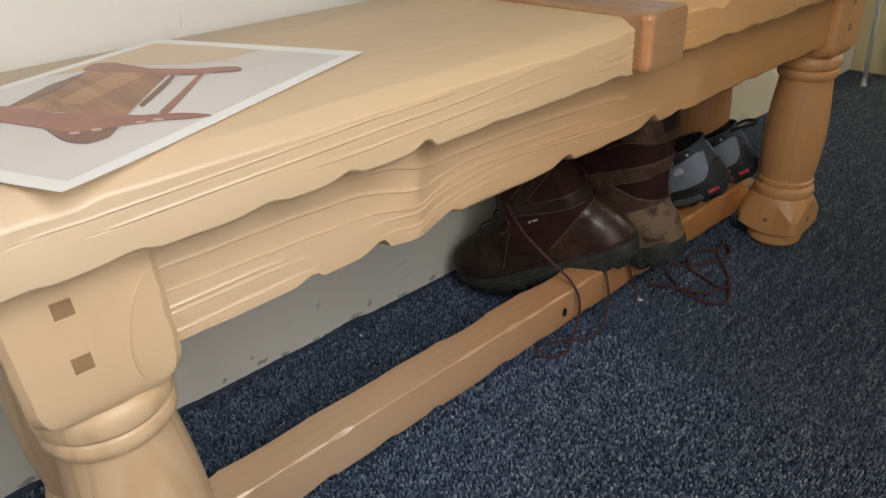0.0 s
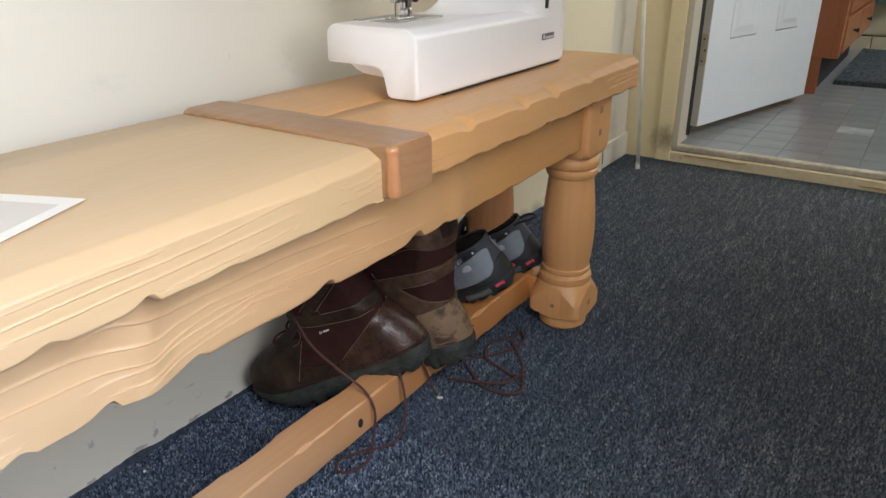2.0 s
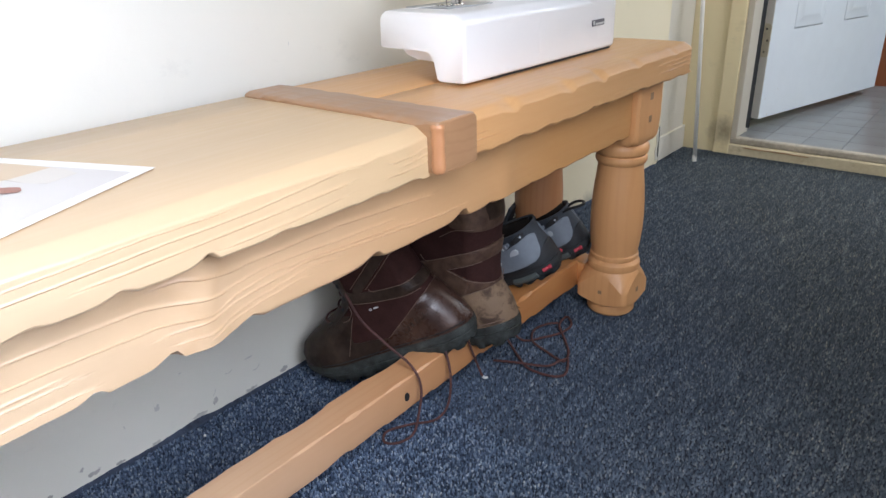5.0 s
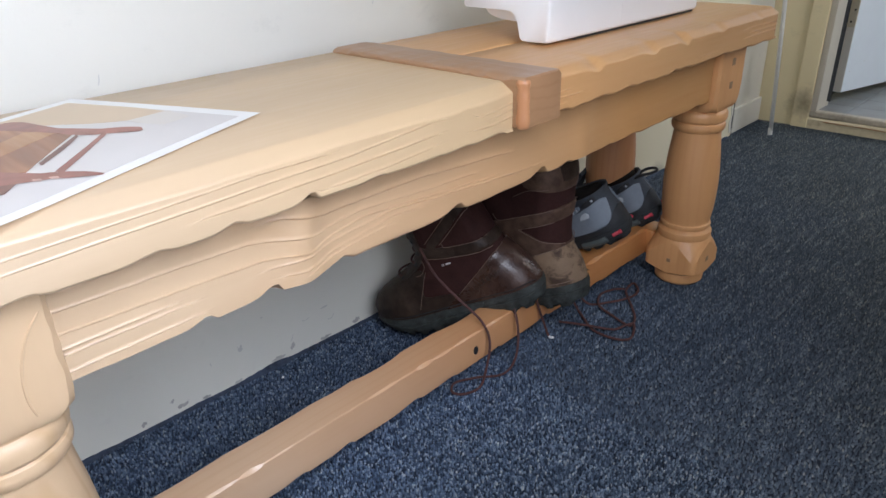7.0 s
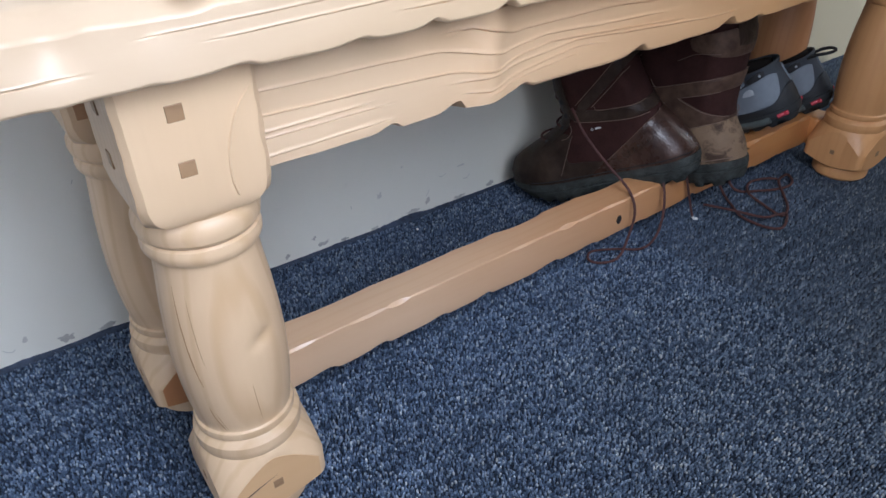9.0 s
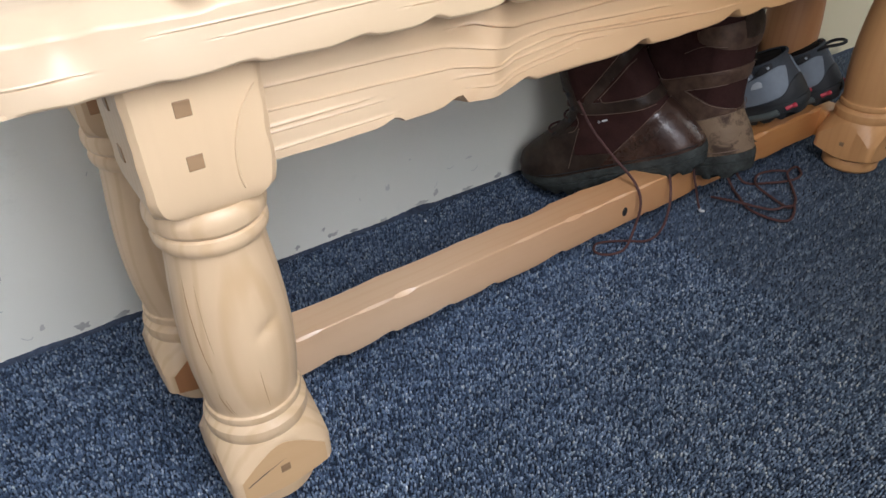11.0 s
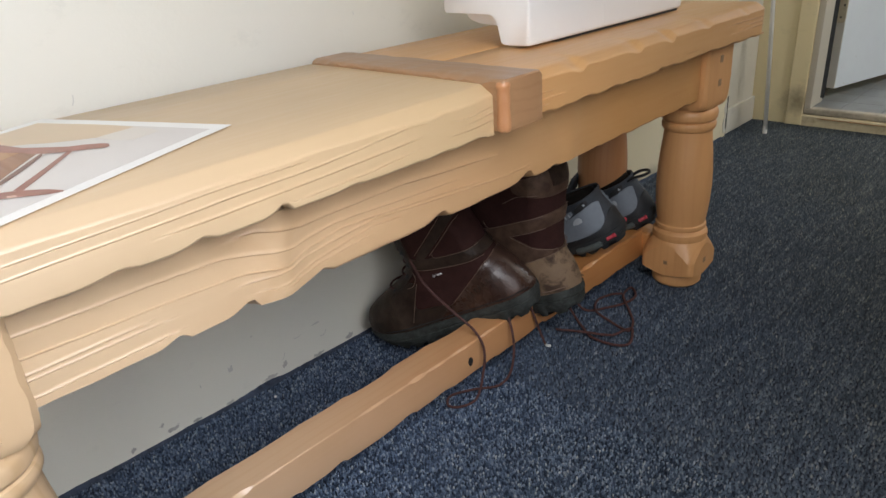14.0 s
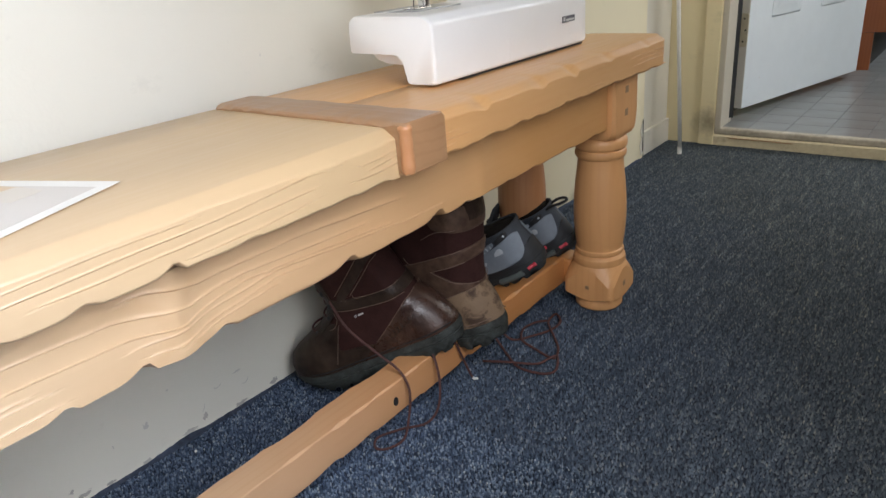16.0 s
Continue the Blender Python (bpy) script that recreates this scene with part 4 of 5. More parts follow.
INK_WALL = ink("printed_tan", (0.66, 0.50, 0.32), 0.06, 12)
INK_FLOOR = ink("printed_pale_grey", (0.70, 0.66, 0.63), 0.04, 14)
INK_MIST = ink("printed_pale_beige", (0.72, 0.665, 0.60), 0.04, 14)
INK_RED = ink("printed_red_brown", (0.30, 0.105, 0.070), 0.4, 60)
INK_DARK = ink("printed_dark_brown", (0.17, 0.065, 0.042), 0.4, 60)
INK_LIGHT = ink("printed_pink_highlight", (0.62, 0.40, 0.32), 0.2, 60)
INK_SEAT = wood("printed_wood_figure", (0.52, 0.255, 0.115), (0.20, 0.075, 0.040), "x", 0.34, 0.15, 2.4)
INK_GOLD = wood("printed_golden_wood", (0.58, 0.33, 0.14), (0.36, 0.155, 0.06), "x", 0.34, 0.15, 2.0)
photo = thing("photo_print", "glossy paper print of a wooden seat, white border, curling", "photo print")
part("paper", sheet(0, 1, 0, 1, 0.0), PAPER, photo)
part("print_floor", sheet(0.040, 0.945, 0.050, 0.940, 0.0002), INK_FLOOR, photo, "pale grey printed floor")
RAIL_TOP = [(0.622, 0.868), (0.681, 0.903), (0.703, 0.829), (0.677, 0.681), (0.673, 0.552), (0.691, 0.454), (0.732, 0.383), (0.752, 0.314), (0.732, 0.275)]
RAIL_LOW = [(0.616, 0.858), (0.612, 0.793), (0.644, 0.747), (0.636, 0.627), (0.627, 0.495), (0.648, 0.404), (0.690, 0.337), (0.712, 0.280), (0.729, 0.272)]
printed("print_wall", [(0.944, 0.938), (0.944, 0.76), (0.944, 0.56), (0.930, 0.36)], [(0.545, 0.938), (0.670, 0.783), (0.735, 0.559), (0.811, 0.418)], 0.00036, INK_WALL, "tan printed wall")
printed("print_haze", [(0.930, 0.40), (0.925, 0.32), (0.900, 0.24)], [(0.800, 0.43), (0.790, 0.33), (0.800, 0.25)], 0.00040, INK_MIST)
printed("print_floor_edge", [(0.060, 0.470), (0.162, 0.405), (0.229, 0.384)], [(0.060, 0.460), (0.162, 0.395), (0.229, 0.374)], 0.00036, INK_MIST)
printed("print_seat", [(0.477, 0.806), (0.540, 0.814), (0.616, 0.817), (0.646, 0.695), (0.632, 0.481)], [(0.300, 0.713), (0.310, 0.613), (0.316, 0.479), (0.322, 0.368), (0.350, 0.283)], 0.00048, INK_SEAT, "brown printed seat with wood figure")
printed("print_glow", [(0.610, 0.690), (0.634, 0.620), (0.628, 0.560)], [(0.375, 0.600), (0.366, 0.540), (0.376, 0.490)], 0.00054, INK_GOLD, "golden printed sheen on the seat")
printed("print_shade", [(0.486, 0.800), (0.545, 0.806), (0.606, 0.808)], [(0.300, 0.713), (0.318, 0.690), (0.360, 0.680)], 0.00054, INK_DARK)
printed("print_leg", [(0.690, 0.400), (0.530, 0.295), (0.380, 0.205)], [(0.662, 0.360), (0.520, 0.262), (0.378, 0.170)], 0.00060, INK_RED)
printed("print_leg", [(0.640, 0.468), (0.535, 0.398), (0.410, 0.318)], [(0.620, 0.436), (0.520, 0.362), (0.400, 0.290)], 0.00060, INK_DARK)
printed("print_rail", RAIL_TOP, RAIL_LOW, 0.00068, INK_RED)
printed("print_rail", [(0.304, 0.938), (0.302, 0.844), (0.305, 0.745), (0.313, 0.625), (0.300, 0.413), (0.316, 0.289), (0.367, 0.213), (0.403, 0.117), (0.410, 0.048)], [(0.226, 0.938), (0.225, 0.760), (0.226, 0.605), (0.224, 0.476), (0.229, 0.306), (0.286, 0.233), (0.333, 0.169), (0.374, 0.083), (0.404, 0.042)], 0.00068, INK_RED)
printed("print_foot", [(0.242, 0.470), (0.241, 0.325), (0.256, 0.260), (0.290, 0.228)], [(0.215, 0.390), (0.184, 0.280), (0.190, 0.204), (0.232, 0.186)], 0.00062, INK_DARK)
for u, v in ((0.222, 0.300), (0.252, 0.262), (0.318, 0.190), (0.345, 0.160)):
    printed("print_highlight", [(u, v + 0.018), (u + 0.010, v), (u + 0.004, v - 0.016)], [(u - 0.004, v + 0.016), (u - 0.008, v), (u, v - 0.018)], 0.00076, INK_LIGHT)

# ---- sewing machine ----
machine = thing("sewing_machine", "white plastic sewing machine standing on the pine bench", "sewing machine")
MZ = TOP + 0.0005


def bed_ring(y, shrink):
    o = [(0.3020, MZ + 0.003), (0.3020, MZ + 0.076), (0.288, MZ + 0.0850), (0.172, MZ + 0.0860), (0.1625, MZ + 0.078), (0.1605, MZ + 0.0395), (0.243, MZ + 0.0385), (0.2520, MZ + 0.030), (0.2585, MZ + 0.003), (0.266, MZ + 0.002)]
    cx, cz = 0.232, MZ + 0.052
    return [(cx + (x - cx) * (1 - shrink), y, cz + (z - cz) * (1 - shrink * 1.3)) for x, z in rounded(o, 0.0055)]


rings = [bed_ring(1.330 + d, s) for d, s in ((0.0, 0.032), (0.001, 0.016), (0.003, 0.005), (0.006, 0.0))] + [bed_ring(1.47, 0)] + [bed_ring(1.728 - d, s) for d, s in ((0.012, 0.0), (0.006, 0.012), (0.002, 0.035), (0.0, 0.07))]
part("bed", stack(rings), SHELL, machine, smooth=True, edges=42)
part("hook_cover", stack([[(x, y, z) for x, z in rounded([(0.180, MZ + 0.0395), (0.246, MZ + 0.0395), (0.249, MZ + 0.022), (0.205, MZ + 0.0245), (0.186, MZ + 0.030)], 0.006)] for y in (1.352, 1.60)]), SHELL, machine, smooth=True, edges=40)
part("belly", box(0.185, 0.262, 1.60, 1.715, MZ + 0.005, MZ + 0.04, 0.003), SHELL, machine)
for x, y in ((0.275, 1.365), (0.275, 1.695), (0.20, 1.695)):
    part("rubber_foot", lathe([(0.009, MZ - 0.0002), (0.009, MZ + 0.0065)], x, y, 16), BLACK, machine)
# black strip put in for the shade under the machine's base
part("base_shadow_strip", box(0.2665, 0.2990, 1.39, 1.715, MZ + 0.0006, MZ + 0.0036), BLACK, machine, "dark shadow strip under the base")

# the column, its foot flared into the bed, its front flush to the right
rings = []
for z, fl in ((0.020, 0.040), (0.0815, 0.040), (0.0860, 0.026), (0.0920, 0.0150), (0.0980, 0.006), (0.110, 0.002), (0.130, 0.0), (0.260, 0.0), (0.285, -0.004), (0.295, -0.012), (0.300, -0.03)):
    f = max(0.0, fl)
    o = [(0.188 - 0.2 * f, 1.535 - 1.3 * f), (0.248 + 0.6 * f, 1.552 - 1.3 * f), (0.276 + 0.30 * f, 1.606 - 0.5 * f), (0.3015, 1.640), (0.3032, 1.722), (0.182, 1.722)]
    if fl < 0:
        o = [(0.24 + (x - 0.24) * (1 + fl * 6), 1.58 + (y - 1.58) * (1 + fl * 2)) for x, y in o]
    rings.append([(x, y, MZ + z) for x, y in rounded(o, 0.016, 6)])
part("column", stack(rings), SHELL, machine, smooth=True, edges=40)
rings = []
for y, s in ((1.350, 0.10), (1.353, 0.04), (1.360, 0.0), (1.56, 0.0)):
    o = [(0.188, MZ + 0.165), (0.270, MZ + 0.165), (0.274, MZ + 0.285), (0.262, MZ + 0.299), (0.196, MZ + 0.299), (0.184, MZ + 0.285)]
    rings.append([(0.229 + (x - 0.229) * (1 - s), y, MZ + 0.23 + (z - MZ - 0.23) * (1 - s)) for x, z in rounded(o, 0.012)])
part("arm", stack(rings), SHELL, machine, smooth=True, edges=40)
part("needle_plate", box(0.172, 0.243, 1.372, 1.470, MZ + 0.0850, MZ + 0.0870, 0.0006), PLATE, machine, "brushed grey needle plate")
NX, NY = 0.215, 1.408
b = lathe([(0.0042, MZ + 0.112), (0.0042, MZ + 0.175)], NX + 0.006, NY + 0.010, 14)
part("presser_bar", b, STEEL, machine, smooth=True)
b = lathe([(0.0045, MZ + 0.118), (0.0045, MZ + 0.175)], NX, NY - 0.004, 14)
b = lathe([(0.0065, MZ + 0.106), (0.0065, MZ + 0.120)], NX, NY - 0.004, 14, b)
part("needle_bar", b, STEEL, machine, smooth=True, edges=40)
part("needle", lathe([(0.0002, MZ + 0.0872), (0.0008, MZ + 0.092), (0.0011, MZ + 0.108)], NX, NY - 0.004, 8), STEEL, machine)
b = box(NX + 0.0005, NX + 0.012, NY + 0.004, NY + 0.017, MZ + 0.098, MZ + 0.116, 0.002)
b = box(NX - 0.004, NX + 0.016, NY - 0.012, NY + 0.014, MZ + 0.0855, MZ + 0.0890, 0.001, bm=b)
b = box(NX - 0.002, NX + 0.014, NY + 0.006, NY + 0.014, MZ + 0.088, MZ + 0.099, 0.002, bm=b)
b = box(NX - 0.004, NX + 0.001, NY - 0.022, NY - 0.012, MZ + 0.0860, MZ + 0.0895, 0.001, bm=b)
b = box(NX + 0.011, NX + 0.016, NY - 0.022, NY - 0.012, MZ + 0.0860, MZ + 0.0895, 0.001, bm=b)
part("presser_foot", b, STEEL, machine, "chrome presser foot")
for dx, dy, dz, turn in ((0.012, 0.024, 0.110, 0), (-0.012, -0.004, 0.114, 180), (0.004, -0.018, 0.122, 250)):
    s = part("clamp_screw", turned(lathe([(0.0022, 0), (0.0020, 0.007), (0.0042, 0.007), (0.0046, 0.008), (0.0046, 0.012), (0.0036, 0.013)], 0, 0, 14), pose(NX + dx * 0.6, NY + dy * 0.6, MZ + dz, 0, 90, turn + 60)), BLACK, machine, "dark knurled clamp screw")
part("thread", tube(spline([(NX, NY - 0.004, MZ + 0.088), (NX - 0.012, NY - 0.03, MZ + 0.0875), (NX - 0.03, NY - 0.052, MZ + 0.085), (NX - 0.045, NY - 0.06, MZ + 0.084)], 6), 0.0004, 5), PAPER, machine, "loose white thread")
part("thread", tube(spline([(NX - 0.004, NY - 0.010, MZ + 0.165), (NX - 0.012, NY - 0.022, MZ + 0.128), (NX - 0.004, NY - 0.008, MZ + 0.110)], 6), 0.0004, 5), PAPER, machine)
part("lever_slot", box(0.3000, 0.3036, 1.652, 1.660, MZ + 0.085, MZ + 0.125, 0.0006), BLACK, machine)
part("stitch_lever", turned(box(-0.002, 0.014, -0.0035, 0.0035, -0.011, 0.011, 0.002), pose(0.3035, 1.662, MZ + 0.112, 0, 12, 30)), LILAC, machine, "lilac-grey stitch lever")
part("lever_recess", turned(lathe([(0.018, 0.0), (0.017, 0.0008)], 0, 0, 28), pose(0.3022, 1.672, MZ + 0.098, 0, 90, 0)), SHELL, machine)
plate = part("name_plate", box(0.3020, 0.3036, 1.645, 1.683, MZ + 0.040, MZ + 0.049, 0.0004), GREYPRINT, machine, "small dark name plate with pale bars")
part("name_bar", box(0.3034, 0.3039, 1.655, 1.681, MZ + 0.0415, MZ + 0.0445), TAGGREY, plate)
part("name_mark", box(0.3034, 0.3039, 1.647, 1.652, MZ + 0.042, MZ + 0.0475), TAGGREY, plate)
part("seam_line", box(0.3014, 0.30215, 1.497, 1.4974, MZ + 0.008, MZ + 0.072), SHELL, machine)


# ---- footwear ----
class Last:
    """A shoe's outer form: at each height its heel end, toe end, and half widths at heel and ball."""

    def __init__(self, rows):
        self.rows = np.array(rows)

    def at(self, z):
        return [float(np.interp(z, self.rows[:, 0], self.rows[:, k])) for k in (1, 2, 3, 4)]

    def half(self, x, z):
        xh, xt, wh, wb = self.at(z)
        s = min(1.0, max(0.0, (x - xh) / (xt - xh)))
        w = float(np.interp(s, [0, 0.18, 0.42, 0.70, 1.0], [wh, wh, 0.5 * (wh + wb) * 0.95, wb, wb * 0.92]))
        if s < 0.17:
            w *= math.sqrt(max(0.0, 1 - (1 - s / 0.17) ** 2))
        if s > 0.70:
            w *= math.sqrt(max(0.0, 1 - ((s - 0.70) / 0.30) ** 2))
        return w

    def ring(self, z, n, grow=0.0, bend=0.0):
        xh, xt, _, _ = self.at(z)
        out = []
        for k in range(n):
            a = 2 * math.pi * k / n
            x = xh + (xt - xh) * (0.5 - 0.5 * math.cos(a))
            y = self.half(x, z) * (1 if a < math.pi else -1)
            cx = 0.5 * (xh + xt)
            out.append((x + grow * (x - cx) / (0.5 * (xt - xh)), y * (1 + grow / 0.045) + bend * (x - 0.1) ** 2, z))
        return out

    def line(self, points, side, out=0.0012):
        """Points (x, z) laid on one flank."""
        res = []
        for p in spline([(x, 0, z) for x, z in points], 8):
            xh, xt, _, _ = self.at(p.z)
            x = min(max(p.x, xh + 0.0006), xt - 0.0006)
            res.append((x - (out if x < xh + 0.01 else 0), side * (self.half(x, p.z) + out), p.z))
        return res


def form(last, z0, z1, step, n):
    return [last.ring(z, n) for z in np.linspace(z0, z1, int((z1 - z0) / step) + 1)]


def patch(rings, inside, thick):
    """The faces of a form whose middle lies inside a region, as a thin raised shell."""
    b = stack(rings, cap=False)
    b.normal_update()
    mid = sum((v.co for v in b.verts), Vector()) / len(b.verts)
    if sum(f.normal.dot(f.calc_center_median() - mid) for f in b.faces) < 0:
        bmesh.ops.reverse_faces(b, faces=b.faces[:])
        b.normal_update()
    for v in b.verts:
        crease = 0.0006 * noise.noise((v.co.x * 55, v.co.y * 55, v.co.z * 55))
        v.co += v.normal * (thick + crease)
    gone = [f for f in b.faces if not inside(*f.calc_center_median())]
    bmesh.ops.delete(b, geom=gone, context="FACES")
    rim = [(v, [e.other_vert(v) for e in v.link_edges if e.is_boundary]) for v in b.verts if v.is_boundary]
    for _ in range(30):
        fair = [(v, 0.5 * v.co + 0.25 * (near[0].co + near[1].co)) for v, near in rim if len(near) == 2]
        for v, co in fair:
            v.co = co
    bmesh.ops.solidify(b, geom=b.faces[:], thickness=thick * 0.9)
    return b


FOOT_ROWS = [(0.000, 0.010, 0.285, 0.034, 0.044), (0.026, 0.002, 0.299, 0.037, 0.050), (0.040, 0.000, 0.300, 0.038, 0.051), (0.058, 0.002, 0.297, 0.0385, 0.0505), (0.072, 0.005, 0.288, 0.038, 0.049), (0.082, 0.009, 0.270, 0.037, 0.047), (0.090, 0.011, 0.247, 0.0368, 0.046)]
# one shaft slumps towards the toe, the other gapes open to the back
BOOT_BENT = Last(FOOT_ROWS[:3] + [(0.058, 0.007, 0.297, 0.0385, 0.0505), (0.072, 0.014, 0.288, 0.038, 0.049), (0.082, 0.020, 0.270, 0.037, 0.047), (0.090, 0.025, 0.247, 0.0368, 0.046), (0.100, 0.032, 0.219, 0.0365, 0.044), (0.112, 0.039, 0.194, 0.037, 0.042), (0.128, 0.044, 0.179, 0.0377, 0.042), (0.145, 0.047, 0.178, 0.0385, 0.042), (0.165, 0.051, 0.180, 0.0395, 0.042), (0.195, 0.052, 0.178, 0.041, 0.0435), (0.275, 0.052, 0.180, 0.045, 0.046)])
BOOT_OPEN = Last(FOOT_ROWS + [(0.100, 0.009, 0.219, 0.0368, 0.044), (0.112, 0.007, 0.194, 0.038, 0.043), (0.128, 0.002, 0.177, 0.0395, 0.043), (0.145, -0.006, 0.172, 0.041, 0.044), (0.165, -0.015, 0.170, 0.0425, 0.045), (0.195, -0.028, 0.160, 0.044, 0.046), (0.240, -0.034, 0.150, 0.046, 0.047), (0.275, -0.042, 0.150, 0.046, 0.047)])
SHOE = Last([(0.000, 0.008, 0.275, 0.032, 0.042), (0.022, 0.000, 0.290, 0.036, 0.047), (0.035, 0.000, 0.291, 0.037, 0.048), (0.052, 0.002, 0.282, 0.0365, 0.0465), (0.068, 0.006, 0.250, 0.0355, 0.043), (0.085, 0.010, 0.190, 0.0345, 0.039), (0.105, 0.011, 0.140, 0.034, 0.036)])


def sole(last, height, n, mat, owner, lug=0.013):
    rings = []
    for z, g in ((0.0, 0.0005), (0.006, 0.003), (0.0095, 0.0042), (0.014, 0.0045), (height - 0.0150, 0.0046), (height - 0.0138, 0.0026), (height - 0.0122, 0.0026), (height - 0.0110, 0.0048), (height - 0.006, 0.0045), (height - 0.001, 0.0035), (height, 0.0)):
        ring = []
        lugs, gaps = last.ring(z, n, g), last.ring(z, n, g - 0.0026)
        for j, (x, y, zz) in enumerate(lugs):
            if z < 0.0097 and int((x + 0.5) / lug) % 2:
                x, y, zz = gaps[j]
            spring = 0.020 * max(0.0, (x - 0.20) / 0.1) ** 2
            arch = 0.010 * bell(x, 0.105, 0.018) * (1 if z < 0.01 else 0.3 if z < 0.02 else 0)
            tread = 0.005 if z < 0.003 and int((x + 0.5) / lug) % 2 else 0.0
            ring.append((x, y, zz + arch + tread + spring * (1 - z / 0.06)))
        rings.append(ring)
    return part("sole", stack(rings), mat, owner, "", smooth=True, edges=38)


BAND = ((0.015, 0.060, 0.100, 0.150, 0.178), (0.124, 0.120, 0.122, 0.132, 0.152))


def band_mid(x):
    return float(np.interp(x, BAND[0], BAND[1]))


def boot(m, worn, near, label):
    ob = thing("hiking_boot", label, "boot", "pair of boots", at=m)
    last = BOOT_OPEN if worn else BOOT_BENT
    rings = form(last, 0.028, 0.272, 0.0028, 176)
    for ring in rings:
        ring[:] = [(x + 0.0010 * noise.noise((x * 40, y * 40, z * 60)), y * (1 + 0.030 * noise.noise((x * 30, 5 + y * 20, z * 42))), z) for x, y, z in ring]
    inner = [[(0.095 + (x - 0.095) * 0.90, y * 0.88, z) for x, y, z in last.ring(h, 132)] for h in (0.272, 0.22, 0.15)]
    part("upper", stack(rings, cap=False), FABRIC, ob, "burgundy woven upper", smooth=True)
    part("lining", stack(inner, cap=False), LINING, ob, "", smooth=True)

    def panel(name, mat, inside, thick, words=""):
        return part(name, patch(rings, inside, thick), mat, ob, words, smooth=True, edges=60)

    if worn:
        panel("heel_counter", LEATHER_PALE, lambda x, y, z: z < 0.094 - 0.10 * x and x < 0.135, 0.0024, "tan heel leather rubbed bare")
        panel("flank_panel", LEATHER_WORN, lambda x, y, z: 0.092 - 0.10 * x < z < 0.136 and z < 0.093 + 0.68 * (x - 0.004) and x < 0.165, 0.0019, "rubbed leather flank panel")
        panel("ankle_strap", LEATHER_WORN, lambda x, y, z: abs(z - (0.144 - 0.02 * x)) < 0.0095, 0.0024)
        panel("vamp", LEATHER, lambda x, y, z: (x > 0.150 and z < 0.11) or (z < 0.050 and x > 0.10), 0.0020, "dark brown leather toe")
        panel("ankle_patch", LEATHER_WORN, lambda x, y, z: 0.184 + 0.010 * math.sin(45 * x) < z < 0.212 and x < 0.030, 0.0020)
        panel("back_stay", LEATHER, lambda x, y, z: z > 0.188 and x < last.at(z)[0] + 0.0014, 0.0024, "dark leather back stay")
    else:
        panel("heel_counter", LEATHER_GLOSS, lambda x, y, z: x / 0.160 + (z - 0.03) / 0.098 < 1, 0.0026, "polished leather heel counter")
        panel("vamp", LEATHER, lambda x, y, z: (x > 0.190 - 0.55 * (z - 0.05) and z < 0.107) or z < 0.046 + 0.016 * bell(x, 0.16, 0.05), 0.0020, "dark brown leather toe")
        panel("ankle_strap", LEATHER, lambda x, y, z: abs(z - band_mid(x)) < 0.0085 and x < 0.172, 0.0022)
        panel("diagonal_strap", LEATHER, lambda x, y, z: abs(z - (0.196 - 0.66 * (x - 0.05))) < 0.0085 and 0.03 < x < 0.142 and z > 0.130, 0.0020)
    panel("facing", LEATHER, lambda x, y, z: z > 0.088 and x > last.at(z)[1] - 0.026, 0.0024)
    panel("collar", LEATHER, lambda x, y, z: z > 0.232 + 0.12 * abs(x - 0.08), 0.0028, "padded leather collar")
    sole(last, 0.036, 176, SOLE, ob)
    if worn:
        seams = [[(0.008, 0.0925), (0.04, 0.0895), (0.08, 0.0855), (0.12, 0.0815)], [(0.008, 0.0950), (0.030, 0.1100), (0.062, 0.1320)], [(0.062, 0.1330), (0.030, 0.1338), (0.006, 0.1342)],
                 [(0.000, 0.1535), (0.040, 0.1530), (0.085, 0.1520), (0.096, 0.1550), (0.099, 0.1650)], [(-0.012, 0.1840), (0.020, 0.1900), (0.052, 0.1850)]]
    else:
        seams = [[(0.034, 0.1085), (0.045, 0.1015), (0.08, 0.079), (0.115, 0.0575)], [(0.048, 0.1300), (0.060, 0.1290), (0.100, 0.1310), (0.112, 0.1335), (0.114, 0.139)],
                 [(0.045, 0.1110), (0.080, 0.1115), (0.120, 0.1165), (0.150, 0.1240)], [(0.192, 0.047), (0.180, 0.068), (0.166, 0.092), (0.158, 0.104)],
                 [(0.178, 0.100), (0.166, 0.102), (0.158, 0.112), (0.162, 0.126), (0.170, 0.130)], [(0.064, 0.198), (0.090, 0.180), (0.140, 0.147)], [(0.056, 0.180), (0.080, 0.163), (0.118, 0.139)]]
    for side in (-1, 1):
        for line in seams:
            part("stitching", tube(last.line(line, side, 0.0026), 0.00055, 5), STITCH, ob)
        part("welt_seam", tube(last.line([(0.006, 0.0405), (0.04, 0.0400), (0.10, 0.0395), (0.16, 0.0395), (0.25, 0.041)], side, 0.0031), 0.0009, 5), STITCH if worn else BLACK, ob)
    for z in (0.098, 0.115, 0.133, 0.155):
        for side in (-1, 1):
            x = last.at(z)[1] - 0.017
            part("eyelet", turned(lathe([(0.0042, 0), (0.0042, 0.002), (0.0022, 0.0022)], 0, 0, 12), Matrix.Translation((x, side * (last.half(x, z) + 0.0015), z)) @ pose(0, 0, 0, -90 * side, 0, 0)), BLACK, ob)
        x = last.at(z)[1]
        w = last.half(x - 0.017, z)
        part("lace", tube(spline([(x - 0.017, -w, z), (x - 0.002, -w * 0.6, z + 0.004), (x + 0.003, 0, z + 0.006), (x - 0.002, w * 0.6, z + 0.004), (x - 0.017, w, z)], 5), 0.0018, 6), LACE, ob)
